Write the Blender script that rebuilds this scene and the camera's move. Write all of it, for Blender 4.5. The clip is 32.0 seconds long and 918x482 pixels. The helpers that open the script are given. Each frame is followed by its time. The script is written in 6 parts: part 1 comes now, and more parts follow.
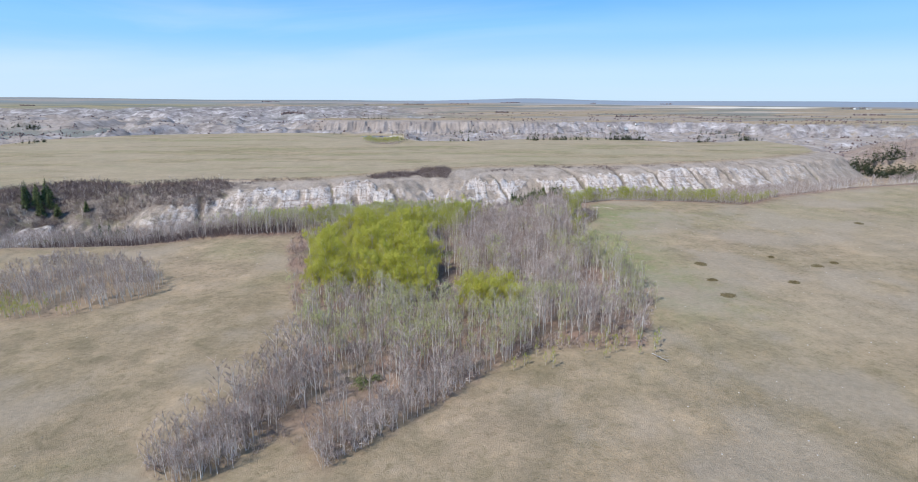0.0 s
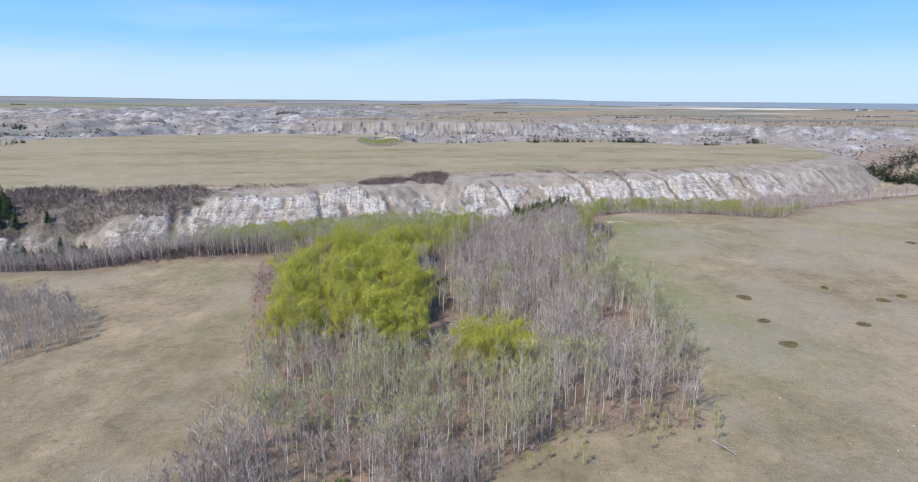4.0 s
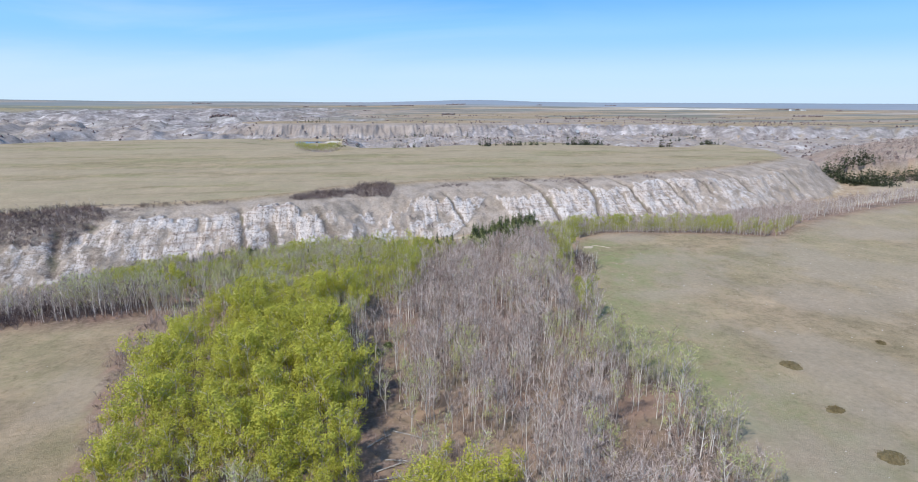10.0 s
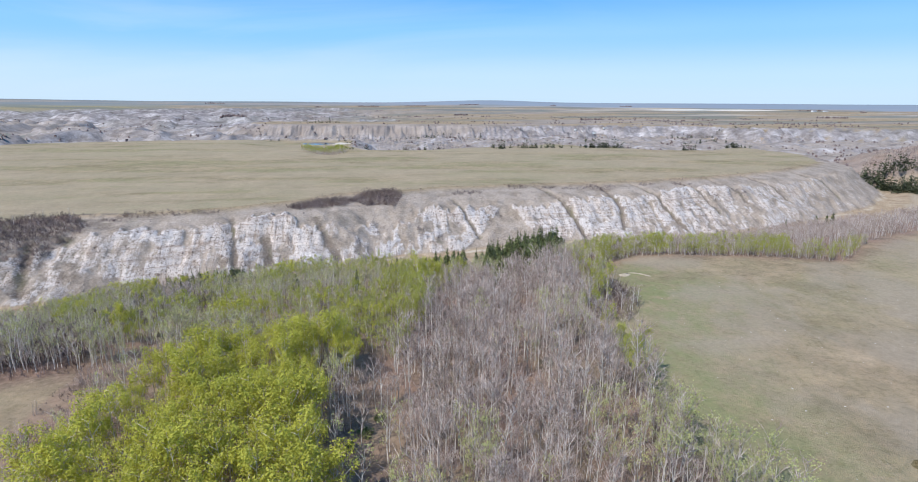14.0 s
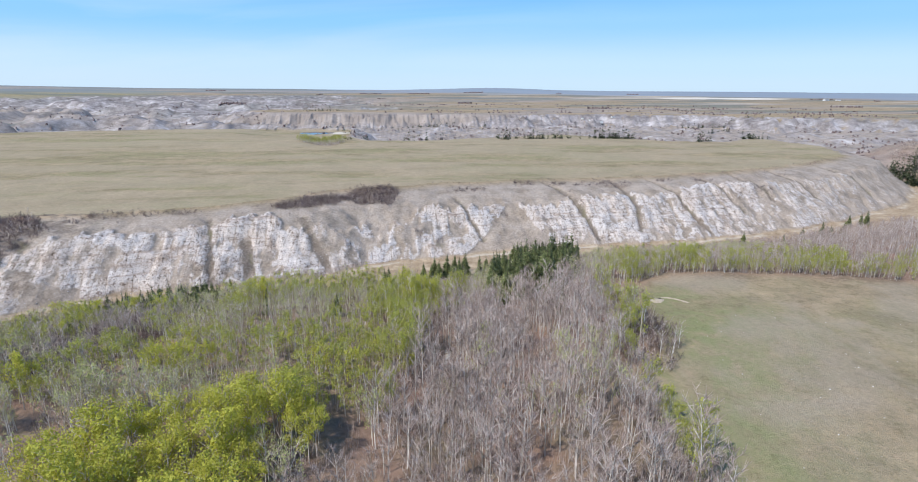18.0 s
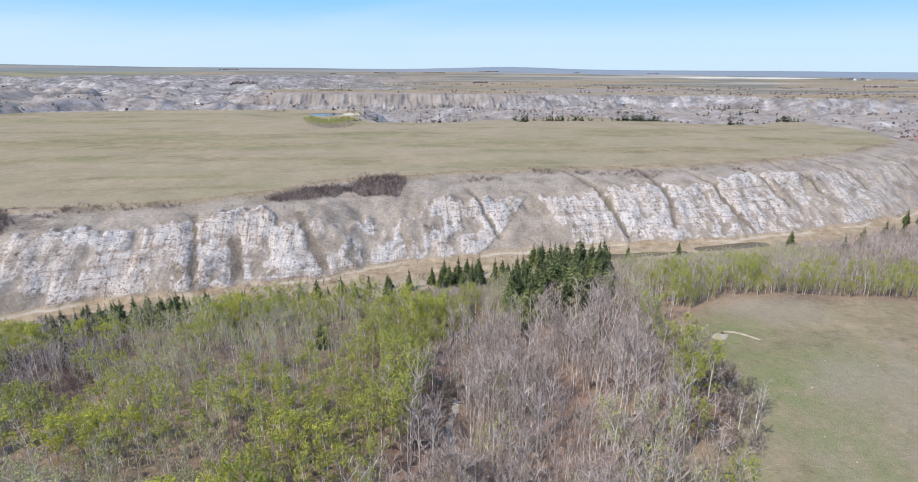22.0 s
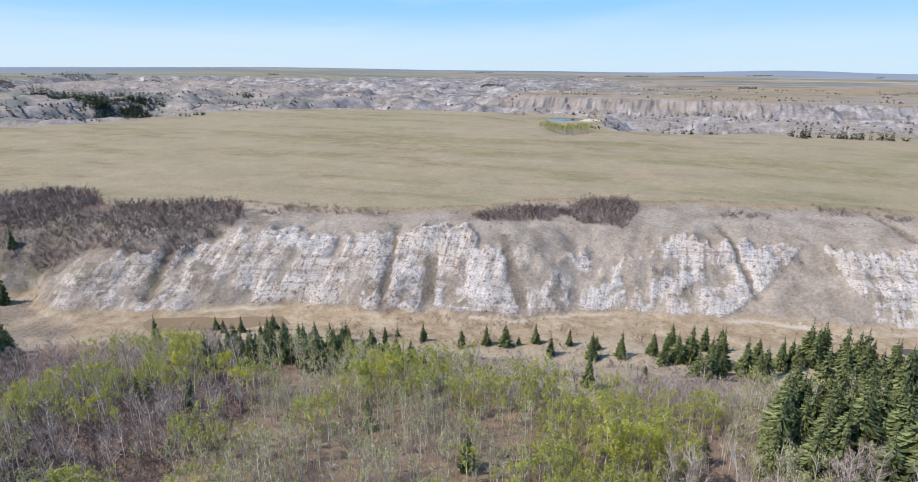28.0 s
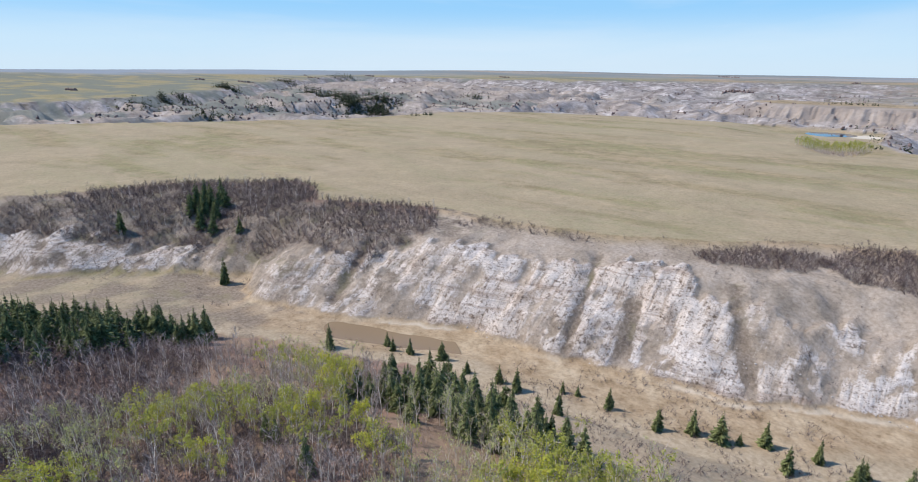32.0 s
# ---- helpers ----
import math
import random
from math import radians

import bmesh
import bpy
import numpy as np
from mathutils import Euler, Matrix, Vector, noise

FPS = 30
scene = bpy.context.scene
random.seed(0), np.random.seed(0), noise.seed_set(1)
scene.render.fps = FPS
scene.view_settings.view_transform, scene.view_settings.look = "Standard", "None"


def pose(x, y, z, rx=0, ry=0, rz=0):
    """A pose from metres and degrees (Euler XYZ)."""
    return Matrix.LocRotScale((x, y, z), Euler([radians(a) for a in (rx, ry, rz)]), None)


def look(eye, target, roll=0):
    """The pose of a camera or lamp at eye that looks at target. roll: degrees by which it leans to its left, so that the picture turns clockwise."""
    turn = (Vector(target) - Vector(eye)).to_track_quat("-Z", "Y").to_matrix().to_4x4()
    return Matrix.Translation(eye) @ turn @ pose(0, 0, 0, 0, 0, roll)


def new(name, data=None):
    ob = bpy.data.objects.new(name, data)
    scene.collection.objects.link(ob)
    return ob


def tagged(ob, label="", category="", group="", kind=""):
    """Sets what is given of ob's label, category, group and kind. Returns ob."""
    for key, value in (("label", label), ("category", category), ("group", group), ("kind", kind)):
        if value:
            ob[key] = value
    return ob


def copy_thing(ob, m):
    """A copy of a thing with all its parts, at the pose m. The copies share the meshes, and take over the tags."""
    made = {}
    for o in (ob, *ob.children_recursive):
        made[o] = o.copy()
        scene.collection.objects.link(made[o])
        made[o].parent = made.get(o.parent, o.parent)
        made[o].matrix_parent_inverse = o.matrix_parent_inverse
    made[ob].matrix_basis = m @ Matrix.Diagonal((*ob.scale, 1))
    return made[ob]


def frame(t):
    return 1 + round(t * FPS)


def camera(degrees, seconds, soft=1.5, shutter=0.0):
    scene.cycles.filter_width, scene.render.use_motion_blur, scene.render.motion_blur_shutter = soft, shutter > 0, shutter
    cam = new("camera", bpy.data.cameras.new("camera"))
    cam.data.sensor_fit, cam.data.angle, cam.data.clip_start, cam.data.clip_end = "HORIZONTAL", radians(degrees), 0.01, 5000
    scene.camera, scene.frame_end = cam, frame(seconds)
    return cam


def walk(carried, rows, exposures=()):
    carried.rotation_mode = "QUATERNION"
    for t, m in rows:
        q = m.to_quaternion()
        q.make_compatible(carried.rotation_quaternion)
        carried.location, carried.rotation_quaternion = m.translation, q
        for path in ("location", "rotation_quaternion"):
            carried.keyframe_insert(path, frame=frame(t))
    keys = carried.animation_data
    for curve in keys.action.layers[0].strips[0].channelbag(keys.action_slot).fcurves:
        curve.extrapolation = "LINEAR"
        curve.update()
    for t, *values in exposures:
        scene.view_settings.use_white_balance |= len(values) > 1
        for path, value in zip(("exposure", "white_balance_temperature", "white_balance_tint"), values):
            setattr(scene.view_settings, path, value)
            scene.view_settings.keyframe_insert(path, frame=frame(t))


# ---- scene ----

# ================= camera and its flight =================
cam = camera(79.13, 32.0, soft=0.95)
PATH = [
    (0, 0.00, 0.00, 71.70, -2.984, -14.686, 0.134),
    (0.5, 0.15, 5.28, 71.79, -3.051, -14.711, 0.158),
    (1, 0.44, 10.52, 71.81, -3.101, -14.738, 0.179),
    (1.5, 0.82, 15.73, 71.79, -3.114, -14.732, 0.198),
    (2, 1.29, 20.87, 71.82, -3.137, -14.733, 0.224),
    (2.5, 1.70, 25.90, 71.83, -3.091, -14.737, 0.260),
    (3, 1.84, 31.04, 71.83, -3.158, -14.739, 0.295),
    (3.5, 1.98, 36.16, 71.80, -3.240, -14.708, 0.327),
    (5.5, 3.66, 56.65, 71.73, -3.242, -14.599, 0.290),
    (6, 4.13, 61.82, 71.72, -3.199, -14.630, 0.275),
    (6.5, 4.39, 67.19, 71.72, -3.223, -14.599, 0.254),
    (7, 4.80, 72.41, 71.68, -3.211, -14.587, 0.230),
    (7.5, 5.29, 77.55, 71.61, -3.145, -14.572, 0.206),
    (8, 5.91, 82.57, 71.53, -3.267, -14.550, 0.187),
    (8.5, 6.30, 87.90, 71.56, -4.645, -14.530, 0.174),
    (9, 6.44, 93.23, 71.63, -6.622, -14.542, 0.167),
    (9.5, 6.66, 98.52, 71.65, -7.881, -14.526, 0.166),
    (10, 7.09, 103.87, 71.56, -8.516, -14.525, 0.174),
    (10.5, 7.83, 109.26, 71.47, -8.208, -14.521, 0.191),
    (11, 8.57, 114.50, 71.50, -7.980, -14.515, 0.208),
    (11.5, 9.11, 119.56, 71.53, -7.827, -14.475, 0.223),
    (12, 9.66, 124.49, 71.58, -7.725, -14.504, 0.239),
    (12.5, 10.52, 129.70, 71.57, -7.557, -14.493, 0.258),
    (13, 11.30, 134.90, 71.55, -7.428, -14.485, 0.273),
    (13.5, 12.08, 140.11, 71.57, -7.316, -14.484, 0.276),
    (14, 12.80, 145.21, 71.60, -7.259, -14.502, 0.272),
    (14.5, 13.42, 150.42, 71.66, -7.193, -14.508, 0.272),
    (16.5, 16.10, 169.58, 72.33, -7.113, -14.527, 0.395),
    (17, 17.31, 174.73, 72.21, -7.006, -14.517, 0.401),
    (17.5, 18.43, 179.81, 72.08, -6.894, -14.924, 0.402),
    (18, 19.21, 184.80, 71.94, -6.872, -15.701, 0.386),
    (18.5, 19.75, 189.87, 71.84, -6.853, -16.640, 0.358),
    (19, 20.45, 194.97, 71.83, -6.824, -17.550, 0.332),
    (19.5, 21.17, 199.99, 71.76, -6.774, -17.747, 0.317),
    (20, 21.85, 205.02, 71.72, -6.782, -17.722, 0.314),
    (20.5, 22.53, 210.02, 71.70, -6.762, -17.720, 0.318),
    (21, 23.23, 214.99, 71.64, -6.723, -17.720, 0.330),
    (21.5, 23.83, 219.92, 71.50, -6.438, -17.681, 0.350),
    (22, 24.63, 224.82, 71.39, -5.345, -17.702, 0.377),
    (22.5, 25.36, 229.65, 71.29, -3.809, -17.699, 0.398),
    (23, 26.08, 234.45, 71.24, -2.843, -17.677, 0.406),
    (23.5, 26.84, 239.26, 71.21, -1.823, -17.650, 0.403),
    (24, 27.61, 244.14, 71.30, 0.559, -17.724, 0.395),
    (24.5, 28.27, 249.14, 71.32, 2.798, -17.695, 0.372),
    (25, 28.67, 254.18, 71.14, 4.738, -17.679, 0.341),
    (25.5, 28.61, 259.11, 70.85, 6.679, -17.636, 0.303),
    (27.5, 27.99, 279.27, 70.65, 16.361, -17.564, 0.318),
    (28, 27.30, 284.19, 70.56, 19.044, -17.535, 0.323),
    (28.5, 26.53, 289.13, 70.40, 21.741, -17.504, 0.331),
    (29, 25.51, 294.20, 70.29, 24.362, -17.461, 0.350),
    (29.5, 24.37, 299.31, 70.28, 27.124, -17.460, 0.375),
    (30, 22.96, 304.33, 70.36, 30.101, -17.455, 0.396),
    (30.5, 21.11, 309.01, 70.45, 32.961, -17.434, 0.413),
    (31, 19.07, 313.60, 70.44, 35.838, -17.409, 0.433),
    (31.5, 16.74, 318.14, 70.33, 38.664, -17.392, 0.451),
    (32, 14.02, 322.65, 70.17, 41.438, -17.356, 0.464),
]


def flight_pose(x, y, z, yaw, pitch, roll):
    return pose(x, y, z, 90 + pitch, 0, yaw) @ pose(0, 0, 0, 0, 0, roll)


walk(cam, [(row[0], flight_pose(*row[1:])) for row in PATH],
     exposures=((0, 0.05, 6190, 10), (16.5, 0.05, 6190, 10), (19, 0.07, 6320, 10), (26, 0.08, 6400, 10), (32, 0.05, 6580, 11.5)))

# ================= sky and sun =================
SUN_ELEV, SUN_FROM = 50.0, (-0.80, -0.60)      # height in degrees, side from which the sun shines
world = bpy.data.worlds.new("sky")
scene.world = world
world.use_nodes = True
wn, wl = world.node_tree.nodes, world.node_tree.links
wn.clear()
sky = wn.new("ShaderNodeTexSky")
sky.sky_type, sky.sun_disc = "NISHITA", False
sky.sun_elevation = radians(SUN_ELEV)
sky.sun_rotation = math.atan2(SUN_FROM[0], SUN_FROM[1])
sky.altitude, sky.air_density, sky.dust_density, sky.ozone_density = 900, 1.0, 0.6, 1.5
w_coord = wn.new("ShaderNodeTexCoord")
w_split = wn.new("ShaderNodeSeparateXYZ")
wl.new(w_coord.outputs["Generated"], w_split.inputs["Vector"])
w_clear = wn.new("ShaderNodeValToRGB")           # clear spring sky, pale over the horizon and azure above
w_clear.color_ramp.interpolation = "EASE"
for pos, tone in ((0.0, (0.60, 0.79, 0.95)), (0.03, (0.56, 0.78, 0.97)), (0.10, (0.30, 0.63, 0.98)), (0.18, (0.09, 0.42, 0.94)), (0.6, (0.06, 0.24, 0.62))):
    e = w_clear.color_ramp.elements.new(pos)
    e.color = (*tone, 1)
w_clear.color_ramp.elements.remove(w_clear.color_ramp.elements[-1])
w_clear.color_ramp.elements.remove(w_clear.color_ramp.elements[0])
wl.new(w_split.outputs["Z"], w_clear.inputs["Fac"])
w_scale = wn.new("ShaderNodeMixRGB")
w_scale.blend_type = "MULTIPLY"
w_scale.inputs["Fac"].default_value = 1.0
w_scale.inputs["Color2"].default_value = (10, 10, 10, 1)
wl.new(w_clear.outputs["Color"], w_scale.inputs["Color1"])
w_air = wn.new("ShaderNodeMixRGB")
w_air.inputs["Fac"].default_value = 0.93
wl.new(sky.outputs["Color"], w_air.inputs["Color1"])
wl.new(w_scale.outputs["Color"], w_air.inputs["Color2"])
w_map = wn.new("ShaderNodeMapping")              # thin high cirrus
w_map.inputs["Scale"].default_value = (1.0, 1.0, 6.0)
w_map.inputs["Rotation"].default_value = (0.0, 0.10, 0.5)
w_noise = wn.new("ShaderNodeTexNoise")
w_noise.inputs["Scale"].default_value = 1.3
w_noise.inputs["Detail"].default_value = 8
w_noise.inputs["Roughness"].default_value = 0.55
w_noise.inputs["Distortion"].default_value = 0.8
w_ramp = wn.new("ShaderNodeValToRGB")
w_ramp.color_ramp.elements[0].position, w_ramp.color_ramp.elements[1].position = 0.42, 0.80
w_ramp.color_ramp.elements[0].color = (0, 0, 0, 1)
w_ramp.color_ramp.elements[1].color = (0.75, 0.75, 0.75, 1)
w_mix = wn.new("ShaderNodeMixRGB")
w_mix.inputs["Color2"].default_value = (6.9, 8.2, 9.4, 1)
w_bg = wn.new("ShaderNodeBackground")
w_bg.inputs["Strength"].default_value = 0.10
w_out = wn.new("ShaderNodeOutputWorld")
wl.new(w_coord.outputs["Generated"], w_map.inputs["Vector"])
wl.new(w_map.outputs["Vector"], w_noise.inputs["Vector"])
wl.new(w_noise.outputs["Fac"], w_ramp.inputs["Fac"])
w_side = wn.new("ShaderNodeMapRange")            # the veil thickens towards the sun's side
for sock, val in (("From Min", 0.55), ("From Max", -0.75), ("To Min", 0.10), ("To Max", 1.0)):
    w_side.inputs[sock].default_value = val
wl.new(w_split.outputs["X"], w_side.inputs["Value"])
w_veil = wn.new("ShaderNodeMixRGB")
w_veil.blend_type = "MULTIPLY"
w_veil.inputs["Fac"].default_value = 1.0
wl.new(w_ramp.outputs["Color"], w_veil.inputs["Color1"])
wl.new(w_side.outputs["Result"], w_veil.inputs["Color2"])
wl.new(w_veil.outputs["Color"], w_mix.inputs["Fac"])
wl.new(w_air.outputs["Color"], w_mix.inputs["Color1"])
wl.new(w_mix.outputs["Color"], w_bg.inputs["Color"])
wl.new(w_bg.outputs["Background"], w_out.inputs["Surface"])
sun = new("sun", bpy.data.lights.new("sun", "SUN"))
sun.data.energy, sun.data.angle, sun.data.color = 4.4, radians(0.53), (1.0, 0.95, 0.89)
_h = math.cos(radians(SUN_ELEV))
sun.matrix_world = look((SUN_FROM[0] * _h * 100, SUN_FROM[1] * _h * 100, math.sin(radians(SUN_ELEV)) * 100), (0, 0, 0))


# ================= number helpers =================
def lattice(ix, iy, seed):
    n = (ix.astype(np.int64) * 374761393 + iy.astype(np.int64) * 668265263 + seed * 2147483647) & 0x7FFFFFFF
    n = ((n ^ (n >> 13)) * 1274126177) & 0x7FFFFFFF
    n = ((n ^ (n >> 16)) * 2246822519) & 0x7FFFFFFF
    return ((n ^ (n >> 15)) & 0xFFFF) / 65535.0


def vnoise(x, y, seed=0):
    """Smooth value noise, 0 to 1."""
    fx, fy = np.floor(x), np.floor(y)
    u, v = x - fx, y - fy
    u, v = u * u * u * (u * (u * 6 - 15) + 10), v * v * v * (v * (v * 6 - 15) + 10)
    a, b = lattice(fx, fy, seed), lattice(fx + 1, fy, seed)
    c, d = lattice(fx, fy + 1, seed), lattice(fx + 1, fy + 1, seed)
    return (a + (b - a) * u) * (1 - v) + (c + (d - c) * u) * v


def fbm(x, y, octaves=4, seed=0, gain=0.5):
    out, amp, total = 0.0, 1.0, 0.0
    for k in range(octaves):
        out = out + amp * vnoise(x, y, seed + 17 * k)
        total += amp
        amp *= gain
        x, y = x * 2.03 + 11.3, y * 2.03 + 5.7
    return out / total


def ridged(x, y, octaves=4, seed=0):
    out, amp, total = 0.0, 1.0, 0.0
    for k in range(octaves):
        out = out + amp * (1 - np.abs(2 * vnoise(x, y, seed + 13 * k) - 1))
        total += amp
        amp *= 0.5
        x, y = x * 2.1 + 3.1, y * 2.1 + 7.9
    return out / total


def smooth(a, b, v):
    t = np.clip((v - a) / (b - a), 0, 1)
    return t * t * (3 - 2 * t)


def line_dist(x, y, line):
    best = np.full(x.shape, 1e18)
    for (ax, ay), (bx, by) in zip(line[:-1], line[1:]):
        dx, dy = bx - ax, by - ay
        t = np.clip(((x - ax) * dx + (y - ay) * dy) / (dx * dx + dy * dy), 0, 1)
        best = np.minimum(best, (x - ax - t * dx) ** 2 + (y - ay - t * dy) ** 2)
    return np.sqrt(best)


def inside(x, y, poly):
    odd = np.zeros(x.shape, bool)
    for (ax, ay), (bx, by) in zip(poly, poly[1:] + poly[:1]):
        if ay == by:
            continue
        odd ^= ((ay > y) != (by > y)) & (x < (bx - ax) * (y - ay) / (by - ay) + ax)
    return odd


# ================= plan of the land, west to east =================
PASTURE_EDGE = [(-5000, 60), (-900, 170), (-400, 255), (-200, 270), (-140, 270), (-109, 283), (-75, 285), (-20, 296), (40, 300),
                (72, 304), (92, 316), (108, 370), (130, 382), (180, 375), (221, 362), (266, 393), (364, 430), (520, 480), (900, 560), (5000, 700)]
BANK = [(-5000, 70), (-900, 185), (-400, 320), (-260, 380), (-212, 412), (-170, 438), (-120, 455), (-76, 466), (-29, 474), (3, 478), (64, 490), (120, 500),
        (193, 515), (245, 530), (400, 575), (560, 640), (900, 760), (5000, 900)]
FOOT = [(-5000, 90), (-900, 200), (-420, 335), (-345, 385), (-318, 415), (-290, 440), (-262, 462), (-235, 446), (-168, 474), (-132, 494), (-75, 504), (-20, 515), (8, 536), (45, 541), (76, 552),
        (141, 557), (267, 574), (400, 608), (520, 668), (600, 735), (660, 800), (900, 830), (5000, 980)]
CREST = [(-5000, 160), (-900, 260), (-470, 365), (-411, 395), (-386, 470), (-331, 534), (-295, 528), (-272, 508), (-210, 550), (-153, 553), (-106, 568), (-64, 590), (-34, 620), (17, 640), (130, 663),
         (234, 669), (330, 690), (433, 728), (520, 775), (575, 815)]
MESA = CREST[2:] + [(600, 850), (632, 918), (620, 1060), (533, 1000), (450, 1020), (313, 1150), (180, 1090), (56, 1040), (-30, 1060), (-50, 1130), (-60, 1330),
        (-200, 1335), (-250, 1300), (-424, 1285), (-600, 1240), (-715, 1116), (-725, 850), (-950, 480), (-1000, 300), (-640, 300)]
RIM = [(-9000, -400), (-2500, -100), (-1500, 350), (-1420, 640), (-1500, 900), (-1700, 1180), (-2300, 1700), (-2900, 2500), (-2300, 2900), (-1500, 2650), (-900, 2250), (-560, 2000), (-350, 1760), (0, 1730), (300, 1690), (620, 1720), (860, 1660),
       (1000, 1560), (1250, 1500), (1700, 1350), (5000, 1250)]
POOLS = [(-180, 455, -112, 481, 6.2), (140, 540, 200, 545, 5), (215, 552, 262, 560, 5), (60, 520, 98, 528, 4)]


# the white beds end upward at this share of the slope, from west to east; below it gullies and earth fans cut them
BED_TOP = ((-410, 0.40), (-362, 0.38), (-344, 0.26), (-318, 0.18), (-262, 0.20), (-236, 0.30), (-220, 0.43), (-190, 0.42), (-176, 0.56), (-150, 0.56), (-100, 0.54), (-84, 0.64), (-62, 0.68), (-52, 0.48), (-36, 0.48), (-22, 0.42), (-8, 0.34),
           (22, 0.33), (32, 0.42), (42, 0.51), (90, 0.46), (119, 0.47), (144, 0.46), (169, 0.52), (221, 0.53), (246, 0.55), (285, 0.63), (337, 0.63), (420, 0.54), (546, 0.56))
GULLIES = [([(146, 660), (155, 639), (169, 590), (173, 561)], 2.6), ([(246, 665), (253, 639), (261, 597), (267, 574)], 2.4), ([(208, 668), (212, 650), (215, 605), (208, 578)], 2.4), ([(66, 612), (72, 597), (83, 566)], 2.2),
           ([(-99, 548), (-95, 535), (-87, 502)], 2.6), ([(-73, 533), (-66, 506)], 5.0), ([(-41, 556), (-36, 545), (-22, 521)], 3.4), ([(-205, 500), (-196, 470)], 3.0), ([(-374, 398), (-352, 382)], 2.2), ([(-352, 413), (-330, 396)], 2.0), ([(-331, 434), (-312, 418)], 1.8), ([(-385, 386), (-370, 372)], 1.6),
           ([(300, 668), (312, 610)], 2.2), ([(338, 690), (352, 630)], 2.4), ([(392, 706), (408, 640)], 2.6), ([(470, 730), (492, 680)], 3.0)]
EARTH_FAN = [(112, 612), (102, 596), (88, 574), (66, 548), (100, 553), (138, 557), (126, 578), (118, 598)]


def gully_share(x, y):
    out = np.zeros(np.shape(x))
    for line, wide in GULLIES:
        out = np.maximum(out, np.exp(-(line_dist(x, y, line) / wide) ** 2))
    return out


def fan_share(x, y):
    d = line_dist(x, y, EARTH_FAN + EARTH_FAN[:1])
    return smooth(5, -5, np.where(inside(x, y, EARTH_FAN), -d, d))


def bed_top(x):
    """Top of the white beds with its broken, notched outline."""
    notch = 0.5 * vnoise(x / 5.3, 0 * x, 26) + 0.5 * vnoise(x / 2.3, 0 * x + 3, 27)
    return np.interp(x, [p[0] for p in BED_TOP], [p[1] for p in BED_TOP]) + 0.16 * (notch - 0.60)


def flutes(x, y):
    """Ribs and rills that run down the face, 0 to 1."""
    gx = x + 9 * (fbm(x / 34, y / 40, 2, 25) - 0.5) + 4 * (fbm(x / 9, y / 16, 2, 29) - 0.5)
    return 0.28 * ridged(gx / 17, y / 60, 1, 21) + 0.40 * ridged(gx / 6.8, y / 30, 1, 22) + 0.32 * ridged(gx / 3.2, y / 13, 1, 24)


def draw_depth(x, y):
    """The shallow wooded draw that runs from the pasture to the river."""
    d = line_dist(x, y, [(-30, 95), (-8, 170), (22, 250), (36, 345), (58, 420)])
    deep = np.interp(y, [80, 130, 200, 260, 340, 400, 450], [0.0, 1.5, 4.0, 6.5, 9.0, 11.0, 6.0])
    return deep * np.exp(-(d / 34.0) ** 2)


